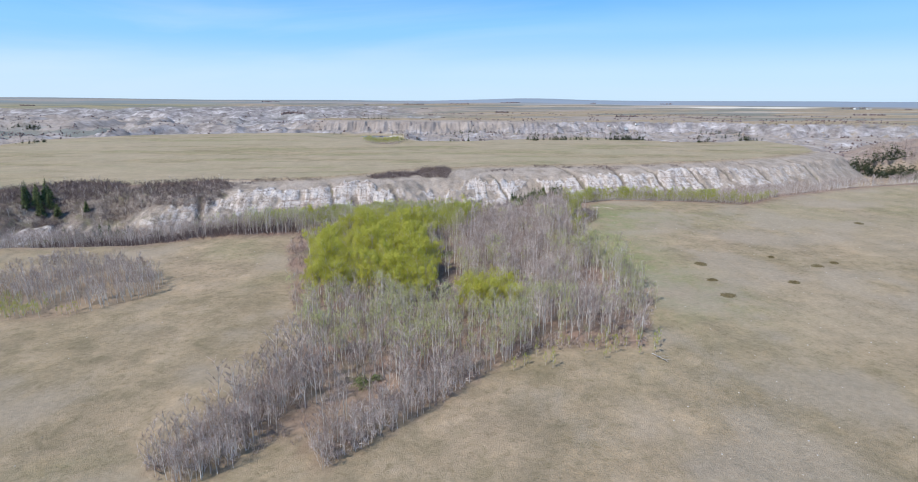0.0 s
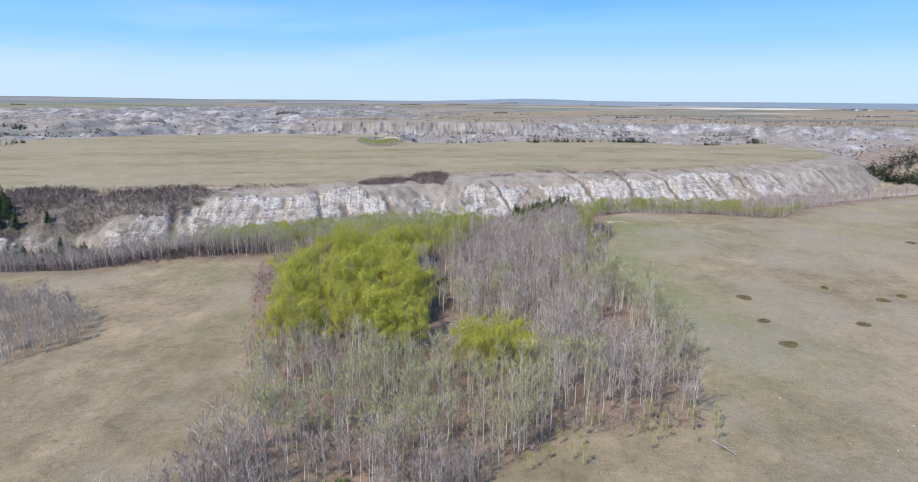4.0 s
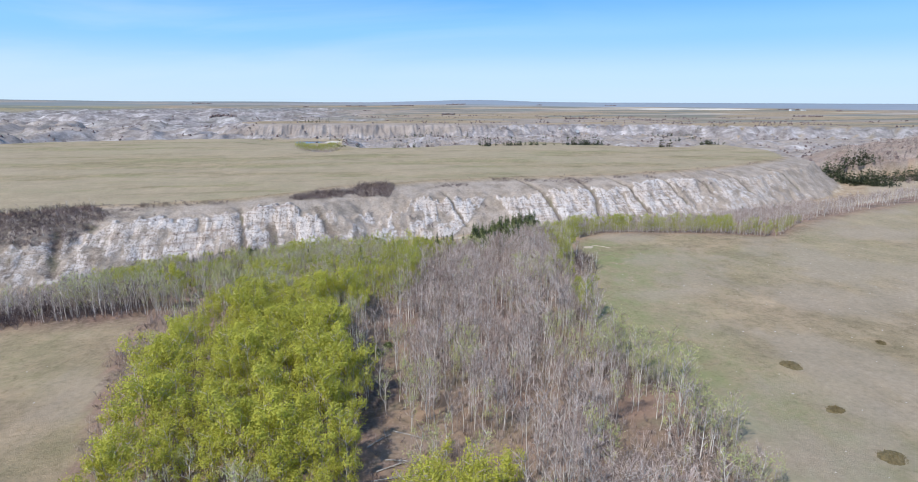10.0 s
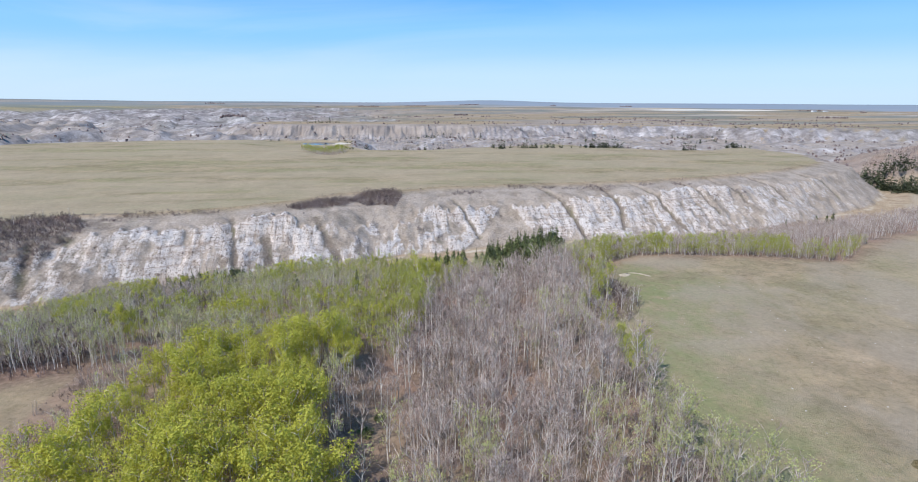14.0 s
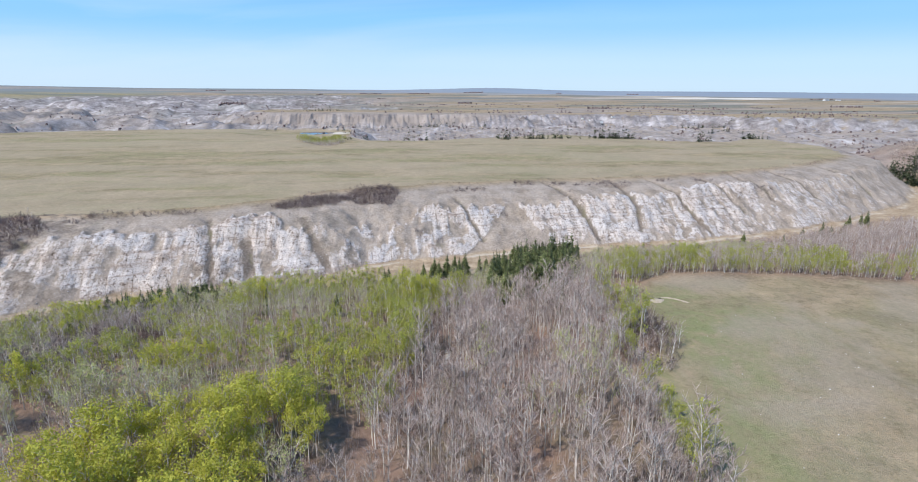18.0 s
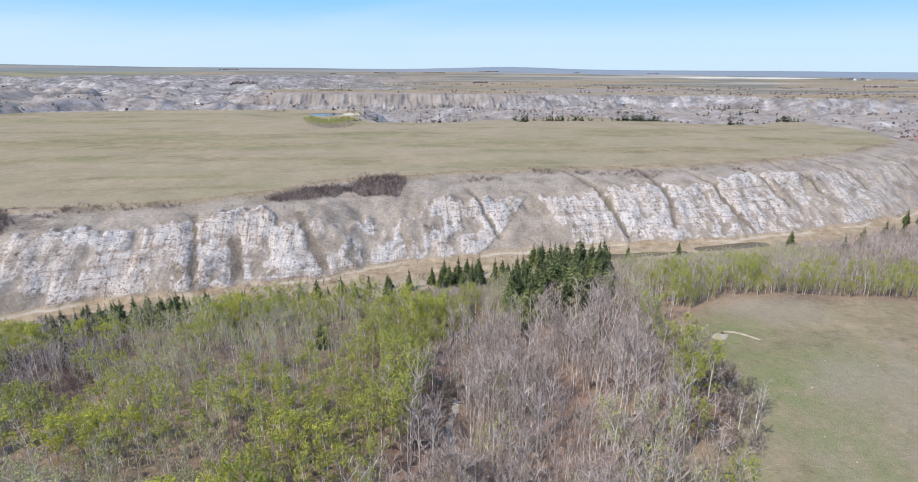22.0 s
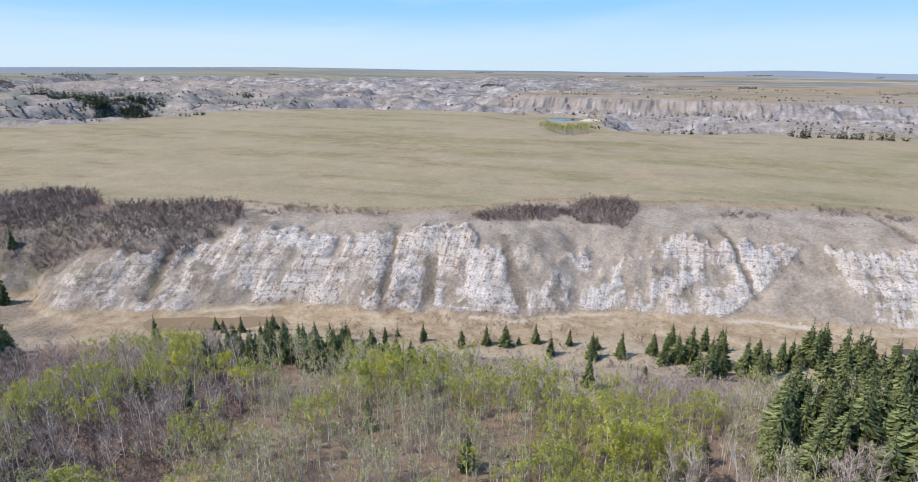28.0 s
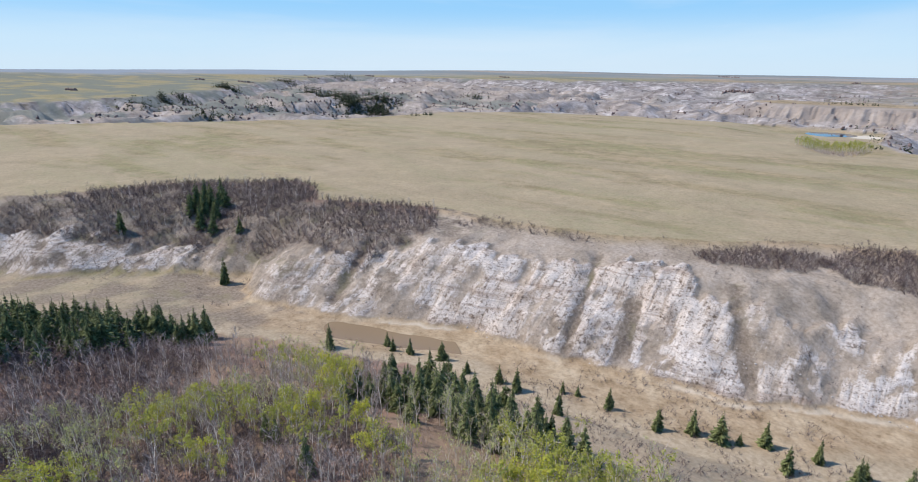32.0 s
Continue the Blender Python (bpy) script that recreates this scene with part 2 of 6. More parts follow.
def land(x, y):
    """Height of the ground, with the kind of ground: rock, sand, litter and mud, each 0 to 1."""
    jx = x + 9 * (fbm(x / 38, y / 38, 3, 5) - 0.5) + 4 * (fbm(x / 11, y / 11, 2, 6) - 0.5)
    jy = y + 12 * (fbm(x / 30, y / 30, 3, 7) - 0.5) + 5 * (fbm(x / 9, y / 9, 2, 8) - 0.5)
    far_r = np.hypot(x, y - 150)
    rolling = 1.6 * (fbm(x / 90, y / 90, 4, 1) - 0.5) + 0.5 * (fbm(x / 14, y / 14, 3, 2) - 0.5)
    north_of_foot = inside(jx, jy, FOOT + [(5000, 9000), (-5000, 9000)])
    south = inside(x, y, PASTURE_EDGE + [(5000, -9000), (-5000, -9000)])
    bank_side = inside(jx, jy, BANK + [(5000, -9000), (-5000, -9000)])
    mesa = inside(jx, jy, MESA)
    d_edge, d_bank = line_dist(x, y, PASTURE_EDGE), line_dist(jx, jy, BANK)
    d_foot, d_crest = line_dist(jx, jy, FOOT), line_dist(jx, jy, CREST)
    # pasture and wooded slope
    u = np.where(south, 0.0, d_edge / (d_edge + d_bank + 1e-6))
    slope = -41 * u ** np.interp(x, [-150, -75, 0, 60], [1.0, 1.9, 2.0, 1.35]) + rolling * (1 - u) + 2.2 * (fbm(x / 26, y / 26, 3, 9) - 0.5) * u
    slope = slope - draw_depth(x, y) * (1 - u)
    slope = slope + 0.9 * (fbm(x / 7, y / 7, 3, 11) - 0.5) * np.where(south, 0.35, 1.0)
    # valley floor and dry river bed
    d_channel = np.clip((27 - d_foot) / 12, 0, 1)
    floor = -41 - 1.6 * d_channel + 0.5 * (fbm(x / 12, y / 12, 3, 10) - 0.5)
    for px, py, qx, qy, r in POOLS:
        floor = floor - 1.3 * np.exp(-(line_dist(x, y, [(px, py), (qx, qy)]) / r) ** 2)
    # cliff between foot and crest
    v = d_foot / (d_foot + d_crest + 1e-6)
    rib = flutes(x, y)
    cut, fan, cap = gully_share(x, y), fan_share(x, y), bed_top(x)
    on_beds = smooth(0.01, 0.10, v) * smooth(cap + 0.04, cap - 0.10, v) * (1 - 0.85 * fan)
    cliff = np.interp(v, [0, 0.04, 0.08, 0.30, 0.40, 0.50, 0.58, 0.74, 1.0], [-42.4, -41, -38, -26.5, -21.5, -16.2, -13.6, -11, -8])
    cliff = cliff + 2.2 * (rib - 0.62) * on_beds + 1.3 * (rib - 0.6) * smooth(0.03, 0.2, v) * smooth(0.9, 0.6, v)
    cliff = cliff + 2.2 * (smooth(cap + 0.01, cap - 0.03, v) * smooth(cap - 0.26, cap - 0.03, v)) * (1 - fan)
    ledge = np.abs(((cliff + 1.2 * (fbm(x / 20, y / 20, 2, 28) - 0.5)) / 3.1) % 1.0 - 0.5)
    cliff = cliff + 0.7 * (ledge - 0.25) * on_beds
    cliff = cliff - 2.0 * cut * smooth(0.0, 0.12, v) * smooth(1.0, 0.75, v) - 1.2 * fan * smooth(0.05, 0.3, v)
    cliff = cliff + 3.2 * (fbm(x / 6.5, y / 5.5, 4, 23) - 0.5) * smooth(0, 0.12, v) * smooth(0.85, 0.5, v)
    top = -8 - 3 * smooth(720, 1150, y) + rolling - 5 * np.exp(-(line_dist(x, y, [(-72, 1012), (-88, 1045), (-112, 1180)]) / 24) ** 2)
    dip = smooth(1110, 1240, y) * smooth(150, 60, np.abs(x + 120))
    top = top * (1 - dip) - 17.6 * dip
    top = top - 1.2 * smooth(1.15, 0.75, np.hypot((x + 122) / 34, (y - 1284) / 36))
    # beyond the mesa: eroded valley, then the far rim and the plain
    d_mesa, d_rim = line_dist(jx, jy, MESA + MESA[:1]), line_dist(jx + 6 * (jx - x), jy + 6 * (jy - y), RIM)
    beyond = inside(jx + 6 * (jx - x), jy + 6 * (jy - y), RIM + [(9000, 9000), (-9000, 9000)])
    nw = smooth(-100, -700, x)
    knobs = ridged(x / 170, y / 170, 5, 31)
    bad = -44 + 34 * smooth(0.45, 0.95, knobs) * (0.35 + 0.75 * nw) + 9 * (ridged(x / 40, y / 40, 3, 33) - 0.5)
    bad = np.minimum(bad, -8 + 0 * bad)
    bad = bad + 52 * np.exp(-np.hypot((x - 930) / 210, (y - 880) / 130) ** 2) * smooth(600, 700, x)
    drop = smooth(0, 75, d_mesa + 18 * (ridged(x / 25, y / 25, 3, 36) - 0.5))
    outer = (-10 - 2 * smooth(1000, 1300, y)) * (1 - drop) + bad * drop
    rise = np.interp(far_r, [1500, 2500, 3600, 4700, 6000], [-9, -4, 8, 26, 34]) + 14 * (fbm(x / 1500, y / 1500, 3, 41) - 0.5) * smooth(1800, 3500, far_r)
    rise = rise + np.interp(np.arctan2(x, y), [-1.4, -0.9, -0.5, 0.0, 0.06, 0.16, 0.4, 0.8], [8, 3, 3, -3, 3, 2, -6, -10]) * smooth(3300, 4700, far_r)
    rise = rise + 17 * np.exp(-((np.arctan2(x, y) - 0.185) / 0.085) ** 2) * smooth(3600, 4800, far_r) + 9 * np.exp(-((np.arctan2(x, y) + 0.62) / 0.16) ** 2) * smooth(3400, 4700, far_r)
    basin = smooth(350, -500, x) * smooth(1750, 2050, far_r + 160 * (fbm(x / 300, y / 300, 3, 46) - 0.5)) * smooth(3700, 3250, far_r) * smooth(-1.05, -0.8, np.arctan2(x, y))
    rise = rise - basin * (20 - 28 * smooth(0.45, 0.95, ridged(x / 300, y / 150, 5, 47)))
    edge = smooth(0, 90, d_rim + 40 * (ridged(x / 45, y / 45, 3, 44) - 0.5))
    plain = -38 * (1 - edge) + rise * edge
    z_north = np.where(mesa, top, np.where(beyond, plain, np.where(d_rim < 4000, outer * 1.0, outer)))
    rim_in = np.where(~mesa & ~beyond, smooth(120, 0, d_rim), 0)
    z_north = z_north * (1 - rim_in) + np.minimum(z_north, -38.0) * rim_in
    near_face = (~mesa) & north_of_foot & (d_foot < 260) & (y < 860) & (x < 640) & ((d_crest < 140) | (x < -260))
    z = np.where(bank_side, slope, np.where(north_of_foot, np.where(near_face, cliff, z_north), floor))
    return z, dict(v=v, rib=rib, cut=cut, fan=fan, cap=cap, face=near_face & ~mesa, south=south, bank_side=bank_side, floor=~bank_side & ~north_of_foot, u=u,
                   beyond=beyond, mesa=mesa, d_foot=d_foot, d_crest=d_crest, outer=north_of_foot & ~near_face & ~mesa & ~beyond, d_edge=d_edge, basin=basin)


def ground_z(x, y):
    return land(np.atleast_1d(np.asarray(x, float)), np.atleast_1d(np.asarray(y, float)))[0]


# ================= materials =================
def material(name):
    m = bpy.data.materials.new(name)
    m.use_nodes = True
    nt = m.node_tree
    return m, nt, nt.nodes["Principled BSDF"]


def noise_node(nt, scale, detail=4, rough=0.55, coord="Object", stretch=None, distort=0.0):
    tc = nt.nodes.new("ShaderNodeTexCoord")
    n = nt.nodes.new("ShaderNodeTexNoise")
    n.inputs["Scale"].default_value, n.inputs["Detail"].default_value, n.inputs["Roughness"].default_value = scale, detail, rough
    n.inputs["Distortion"].default_value = distort
    if stretch:
        mp = nt.nodes.new("ShaderNodeMapping")
        mp.inputs["Scale"].default_value = stretch
        nt.links.new(tc.outputs[coord], mp.inputs["Vector"])
        nt.links.new(mp.outputs["Vector"], n.inputs["Vector"])
    else:
        nt.links.new(tc.outputs[coord], n.inputs["Vector"])
    return n.outputs["Fac"]


def ramp(nt, fac, stops):
    r = nt.nodes.new("ShaderNodeValToRGB")
    while len(r.color_ramp.elements) < len(stops):
        r.color_ramp.elements.new(0.5)
    for e, (p, c) in zip(r.color_ramp.elements, stops):
        e.position, e.color = p, (*c, 1)
    nt.links.new(fac, r.inputs["Fac"])
    return r.outputs["Color"]


def mix(nt, a, b, fac, kind="MIX"):
    m = nt.nodes.new("ShaderNodeMixRGB")
    m.blend_type = kind
    for sock, v in (("Color1", a), ("Color2", b), ("Fac", fac)):
        if isinstance(v, (int, float)):
            m.inputs[sock].default_value = v
        elif isinstance(v, tuple):
            m.inputs[sock].default_value = (*v, 1)
        else:
            nt.links.new(v, m.inputs[sock])
    return m.outputs["Color"]


def bump(nt, bsdf, height, strength=0.5, distance=0.3):
    b = nt.nodes.new("ShaderNodeBump")
    b.inputs["Strength"].default_value, b.inputs["Distance"].default_value = strength, distance
    nt.links.new(height, b.inputs["Height"])
    nt.links.new(b.outputs["Normal"], bsdf.inputs["Normal"])


def mask(nt, name):
    a = nt.nodes.new("ShaderNodeAttribute")
    a.attribute_name = name
    return a.outputs["Fac"]


def ground_material():
    m, nt, b = material("prairie ground")
    b.inputs["Roughness"].default_value = 0.95
    b.inputs["Specular IOR Level"].default_value = 0.1
    big = noise_node(nt, 0.011, 5, 0.6, distort=0.4)
    mid = noise_node(nt, 0.07, 6, 0.65)
    fine = noise_node(nt, 0.7, 6, 0.7)
    grain = noise_node(nt, 3.5, 4, 0.7)
    # dry prairie grass
    grass = ramp(nt, big, [(0.36, (0.308, 0.248, 0.16)), (0.5, (0.366, 0.288, 0.193)), (0.62, (0.386, 0.298, 0.212))])
    grass = mix(nt, grass, ramp(nt, mid, [(0.40, (0.25, 0.205, 0.132)), (0.55, (0.362, 0.289, 0.187)), (0.68, (0.445, 0.357, 0.252))]), 0.5)
    grass = mix(nt, grass, ramp(nt, fine, [(0.30, (0.66, 0.66, 0.62)), (0.5, (1.0, 1.0, 1.0)), (0.72, (1.25, 1.23, 1.2))]), 0.4, "MULTIPLY")
    grass = mix(nt, grass, ramp(nt, grain, [(0.3, (0.72, 0.72, 0.7)), (0.6, (1.1, 1.1, 1.1))]), 0.25, "MULTIPLY")
    grass = mix(nt, grass, ramp(nt, noise_node(nt, 0.028, 8, 0.7), [(0.36, (0.72, 0.73, 0.69)), (0.5, (0.94, 0.94, 0.94)), (0.64, (1.10, 1.08, 1.06))]), 0.9, "MULTIPLY")
    grass = mix(nt, grass, ramp(nt, noise_node(nt, 0.16, 8, 0.75, distort=0.6), [(0.36, (0.74, 0.76, 0.70)), (0.5, (1, 1, 1)), (0.62, (1.14, 1.10, 1.06))]), 0.7, "MULTIPLY")
    grass = mix(nt, grass, (1.03, 0.985, 0.94), 1.0, "MULTIPLY")
    green = mix(nt, (0.205, 0.215, 0.09), (0.28, 0.265, 0.13), fine)
    sward = nt.nodes.new("ShaderNodeMath")
    sward.operation = "MULTIPLY"
    nt.links.new(mask(nt, "green"), sward.inputs[0])
    nt.links.new(ramp(nt, noise_node(nt, 0.13, 7, 0.72, distort=0.5), [(0.36, (0.25, 0.25, 0.25)), (0.52, (0.8, 0.8, 0.8)), (0.64, (1.15, 1.15, 1.15))]), sward.inputs[1])
    grass = mix(nt, grass, green, sward.outputs[0])
    grass = mix(nt, grass, ramp(nt, noise_node(nt, 1.6, 6, 0.75), [(0.34, (0.62, 0.61, 0.57)), (0.46, (1, 1, 1)), (0.62, (1.0, 1.0, 1.0)), (0.72, (1.3, 1.27, 1.2))]), 0.42, "MULTIPLY")
    grass = mix(nt, grass, ramp(nt, noise_node(nt, 0.38, 7, 0.7, distort=0.8), [(0.36, (0.70, 0.69, 0.62)), (0.46, (1, 1, 1)), (0.58, (1.02, 1.01, 1.0)), (0.68, (1.2, 1.16, 1.1))]), 0.6, "MULTIPLY")
    straw = mix(nt, (0.34, 0.265, 0.175), (0.50, 0.40, 0.285), ramp(nt, fine, [(0.35, (0, 0, 0)), (0.65, (1, 1, 1))]))
    grass = mix(nt, grass, straw, mask(nt, "straw"))
    bare = ramp(nt, fine, [(0.3, (0.315, 0.25, 0.18)), (0.55, (0.37, 0.30, 0.22)), (0.7, (0.42, 0.345, 0.26))])
    grass = mix(nt, grass, bare, mask(nt, "worn"))
    # leaf litter and dead grass under the trees
    litter = ramp(nt, fine, [(0.3, (0.085, 0.054, 0.043)), (0.5, (0.185, 0.125, 0.10)), (0.68, (0.36, 0.26, 0.21))])
    litter = mix(nt, litter, (0.20, 0.205, 0.10), ramp(nt, mid, [(0.5, (0, 0, 0)), (0.72, (0.6, 0.6, 0.6))]))
    litter = mix(nt, litter, (0.33, 0.205, 0.15), ramp(nt, noise_node(nt, 0.05, 4, 0.65), [(0.40, (0, 0, 0)), (0.58, (0.8, 0.8, 0.8))]))
    col = mix(nt, grass, litter, mask(nt, "litter"))
    # mud and sand of the river bed
    mud = ramp(nt, mid, [(0.34, (0.35, 0.25, 0.155)), (0.5, (0.435, 0.325, 0.21)), (0.66, (0.50, 0.39, 0.265))])
    mud = mix(nt, mud, ramp(nt, fine, [(0.33, (0.68, 0.67, 0.66)), (0.5, (1, 1, 1)), (0.65, (1.12, 1.12, 1.12))]), 0.75, "MULTIPLY")
    mud = mix(nt, mud, ramp(nt, noise_node(nt, 0.22, 7, 0.7), [(0.38, (0.72, 0.69, 0.64)), (0.55, (1, 1, 1)), (0.68, (1.12, 1.12, 1.12))]), 0.8, "MULTIPLY")
    col = mix(nt, col, mud, mask(nt, "mud"))
    # weathered slopes with thin dry growth
    scree = ramp(nt, fine, [(0.3, (0.26, 0.208, 0.165)), (0.5, (0.38, 0.315, 0.258)), (0.7, (0.49, 0.415, 0.345))])
    scree = mix(nt, scree, ramp(nt, mid, [(0.38, (0.66, 0.63, 0.58)), (0.55, (1, 1, 1)), (0.7, (1.15, 1.13, 1.1))]), 0.7, "MULTIPLY")
    col = mix(nt, col, scree, mask(nt, "scree"))
    # earthy gullies and slumps in the face
    dirt = ramp(nt, fine, [(0.3, (0.115, 0.09, 0.07)), (0.5, (0.215, 0.172, 0.135)), (0.7, (0.31, 0.255, 0.205))])
    dirt = mix(nt, dirt, (0.17, 0.155, 0.075), ramp(nt, mid, [(0.52, (0, 0, 0)), (0.66, (0.6, 0.6, 0.6))]))
    col = mix(nt, col, dirt, mask(nt, "gully"))
    # bedded pale clay and sandstone: level beds, stains that run down the slope, pits and cracks
    beds = noise_node(nt, 1.0, 4, 0.6, stretch=(0.012, 0.012, 0.55), distort=0.25)
    rock = ramp(nt, beds, [(0.30, (0.40, 0.335, 0.29)), (0.42, (0.535, 0.475, 0.43)), (0.50, (0.64, 0.585, 0.54)), (0.56, (0.535, 0.485, 0.445)), (0.64, (0.625, 0.56, 0.505)), (0.74, (0.46, 0.385, 0.33))])
    tint = noise_node(nt, 0.035, 4, 0.6)
    rock = mix(nt, rock, ramp(nt, tint, [(0.38, (0.95, 0.97, 1.0)), (0.5, (1, 0.985, 0.965)), (0.62, (1.0, 0.94, 0.88))]), 0.8, "MULTIPLY")
    runnel = noise_node(nt, 1.0, 5, 0.62, stretch=(0.55, 0.055, 0.05), distort=0.35)
    rock = mix(nt, rock, ramp(nt, runnel, [(0.36, (0.60, 0.545, 0.49)), (0.46, (0.96, 0.95, 0.935)), (0.64, (1.06, 1.06, 1.06))]), 0.75, "MULTIPLY")
    pits = noise_node(nt, 0.42, 7, 0.72)
    rock = mix(nt, rock, ramp(nt, pits, [(0.38, (0.34, 0.29, 0.255)), (0.455, (0.97, 0.965, 0.96)), (0.7, (1.06, 1.06, 1.06))]), 0.9, "MULTIPLY")
    rock = mix(nt, rock, ramp(nt, noise_node(nt, 1.15, 5, 0.7), [(0.37, (0.38, 0.335, 0.30)), (0.445, (0.98, 0.975, 0.97)), (0.65, (1.12, 1.12, 1.12))]), 0.8, "MULTIPLY")
    rock = mix(nt, rock, ramp(nt, fine, [(0.30, (0.55, 0.51, 0.48)), (0.44, (0.97, 0.965, 0.96)), (0.7, (1.1, 1.1, 1.1))]), 0.6, "MULTIPLY")
    rock = mix(nt, rock, ramp(nt, noise_node(nt, 0.11, 5, 0.65), [(0.36, (0.64, 0.585, 0.53)), (0.48, (1, 1, 1)), (0.68, (1.06, 1.06, 1.06))]), 0.7, "MULTIPLY")
    shred = mix(nt, noise_node(nt, 0.30, 7, 0.72), noise_node(nt, 1.0, 6, 0.68, stretch=(0.42, 0.07, 0.09), distort=0.4), 0.5)
    ragged = nt.nodes.new("ShaderNodeMath")
    ragged.operation = "MULTIPLY_ADD"
    nt.links.new(mask(nt, "rock"), ragged.inputs[0])
    ragged.inputs[1].default_value = 0.42
    nt.links.new(shred, ragged.inputs[2])
    col = mix(nt, col, rock, ramp(nt, ragged.outputs[0], [(0.70, (0, 0, 0)), (0.75, (0.5, 0.5, 0.5)), (0.84, (1, 1, 1))]))
    # grey clay of the far badlands, its lilac-grey tint also painting in distance haze
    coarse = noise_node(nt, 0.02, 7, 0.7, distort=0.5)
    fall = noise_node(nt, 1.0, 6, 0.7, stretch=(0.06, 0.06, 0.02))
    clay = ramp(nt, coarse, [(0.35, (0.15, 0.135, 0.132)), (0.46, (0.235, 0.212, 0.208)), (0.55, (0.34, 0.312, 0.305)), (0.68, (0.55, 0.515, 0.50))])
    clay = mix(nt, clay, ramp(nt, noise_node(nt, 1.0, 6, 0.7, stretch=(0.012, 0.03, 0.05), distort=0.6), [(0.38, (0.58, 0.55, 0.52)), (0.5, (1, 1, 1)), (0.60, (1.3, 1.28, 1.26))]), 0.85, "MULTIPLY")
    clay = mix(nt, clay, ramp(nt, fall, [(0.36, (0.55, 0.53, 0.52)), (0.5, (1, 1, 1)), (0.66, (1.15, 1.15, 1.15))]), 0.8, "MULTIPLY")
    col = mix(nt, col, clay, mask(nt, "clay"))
    # ploughed and pale far fields
    col = mix(nt, col, ramp(nt, big, [(0.4, (0.26, 0.212, 0.175)), (0.6, (0.36, 0.30, 0.25))]), mask(nt, "field"))
    col = mix(nt, col, (0.66, 0.585, 0.48), mask(nt, "pale"))
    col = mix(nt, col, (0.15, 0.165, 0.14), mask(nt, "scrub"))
    # distance haze put into the base colour as a blue-grey horizon band
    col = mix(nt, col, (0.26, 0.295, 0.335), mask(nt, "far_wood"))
    nt.links.new(col, b.inputs["Base Color"])
    add = nt.nodes.new("ShaderNodeMath")
    add.operation = "ADD"
    nt.links.new(fine, add.inputs[0])
    nt.links.new(grain, add.inputs[1])
    soft = nt.nodes.new("ShaderNodeMath")
    soft.operation = "MULTIPLY"
    soft.inputs[1].default_value = 0.55
    nt.links.new(add.outputs[0], soft.inputs[0])
    ribs = nt.nodes.new("ShaderNodeMath")          # ribs and ledges stand out on the bare rock
    ribs.operation = "ADD"
    nt.links.new(runnel, ribs.inputs[0])
    nt.links.new(beds, ribs.inputs[1])
    on_rock = nt.nodes.new("ShaderNodeMath")
    on_rock.operation = "MULTIPLY"
    nt.links.new(ribs.outputs[0], on_rock.inputs[0])
    nt.links.new(mask(nt, "rock"), on_rock.inputs[1])
    relief = nt.nodes.new("ShaderNodeMath")
    relief.operation = "MULTIPLY_ADD"
    nt.links.new(on_rock.outputs[0], relief.inputs[0])
    relief.inputs[1].default_value = 2.0
    nt.links.new(soft.outputs[0], relief.inputs[2])
    bump(nt, b, relief.outputs[0], 0.8, 0.5)
    return m


# ================= the ground, one sheet to the horizon =================
def axis(parts):
    out = [parts[0][0]]
    for a, b, s0, s1 in parts:
        n = max(2, int(round(abs(b - a) / ((s0 + s1) / 2))))
        w = np.linspace(s0, s1, n)
        out += list(a + (b - a) * np.cumsum(w) / w.sum())
    return np.array(out)


GX = axis([(-5000, -1200, 70, 16), (-1200, -330, 16, 3), (-330, 330, 1.9, 1.9), (330, 560, 2.2, 3.4), (560, 1100, 3, 12), (1100, 5000, 12, 80)])
GY = axis([(-600, 40, 40, 8), (40, 440, 6, 5), (440, 500, 2.0, 1.7), (500, 640, 1.65, 1.65), (640, 720, 1.8, 4), (720, 1150, 6, 10), (1150, 2300, 10, 16), (2300, 5050, 13, 70)])


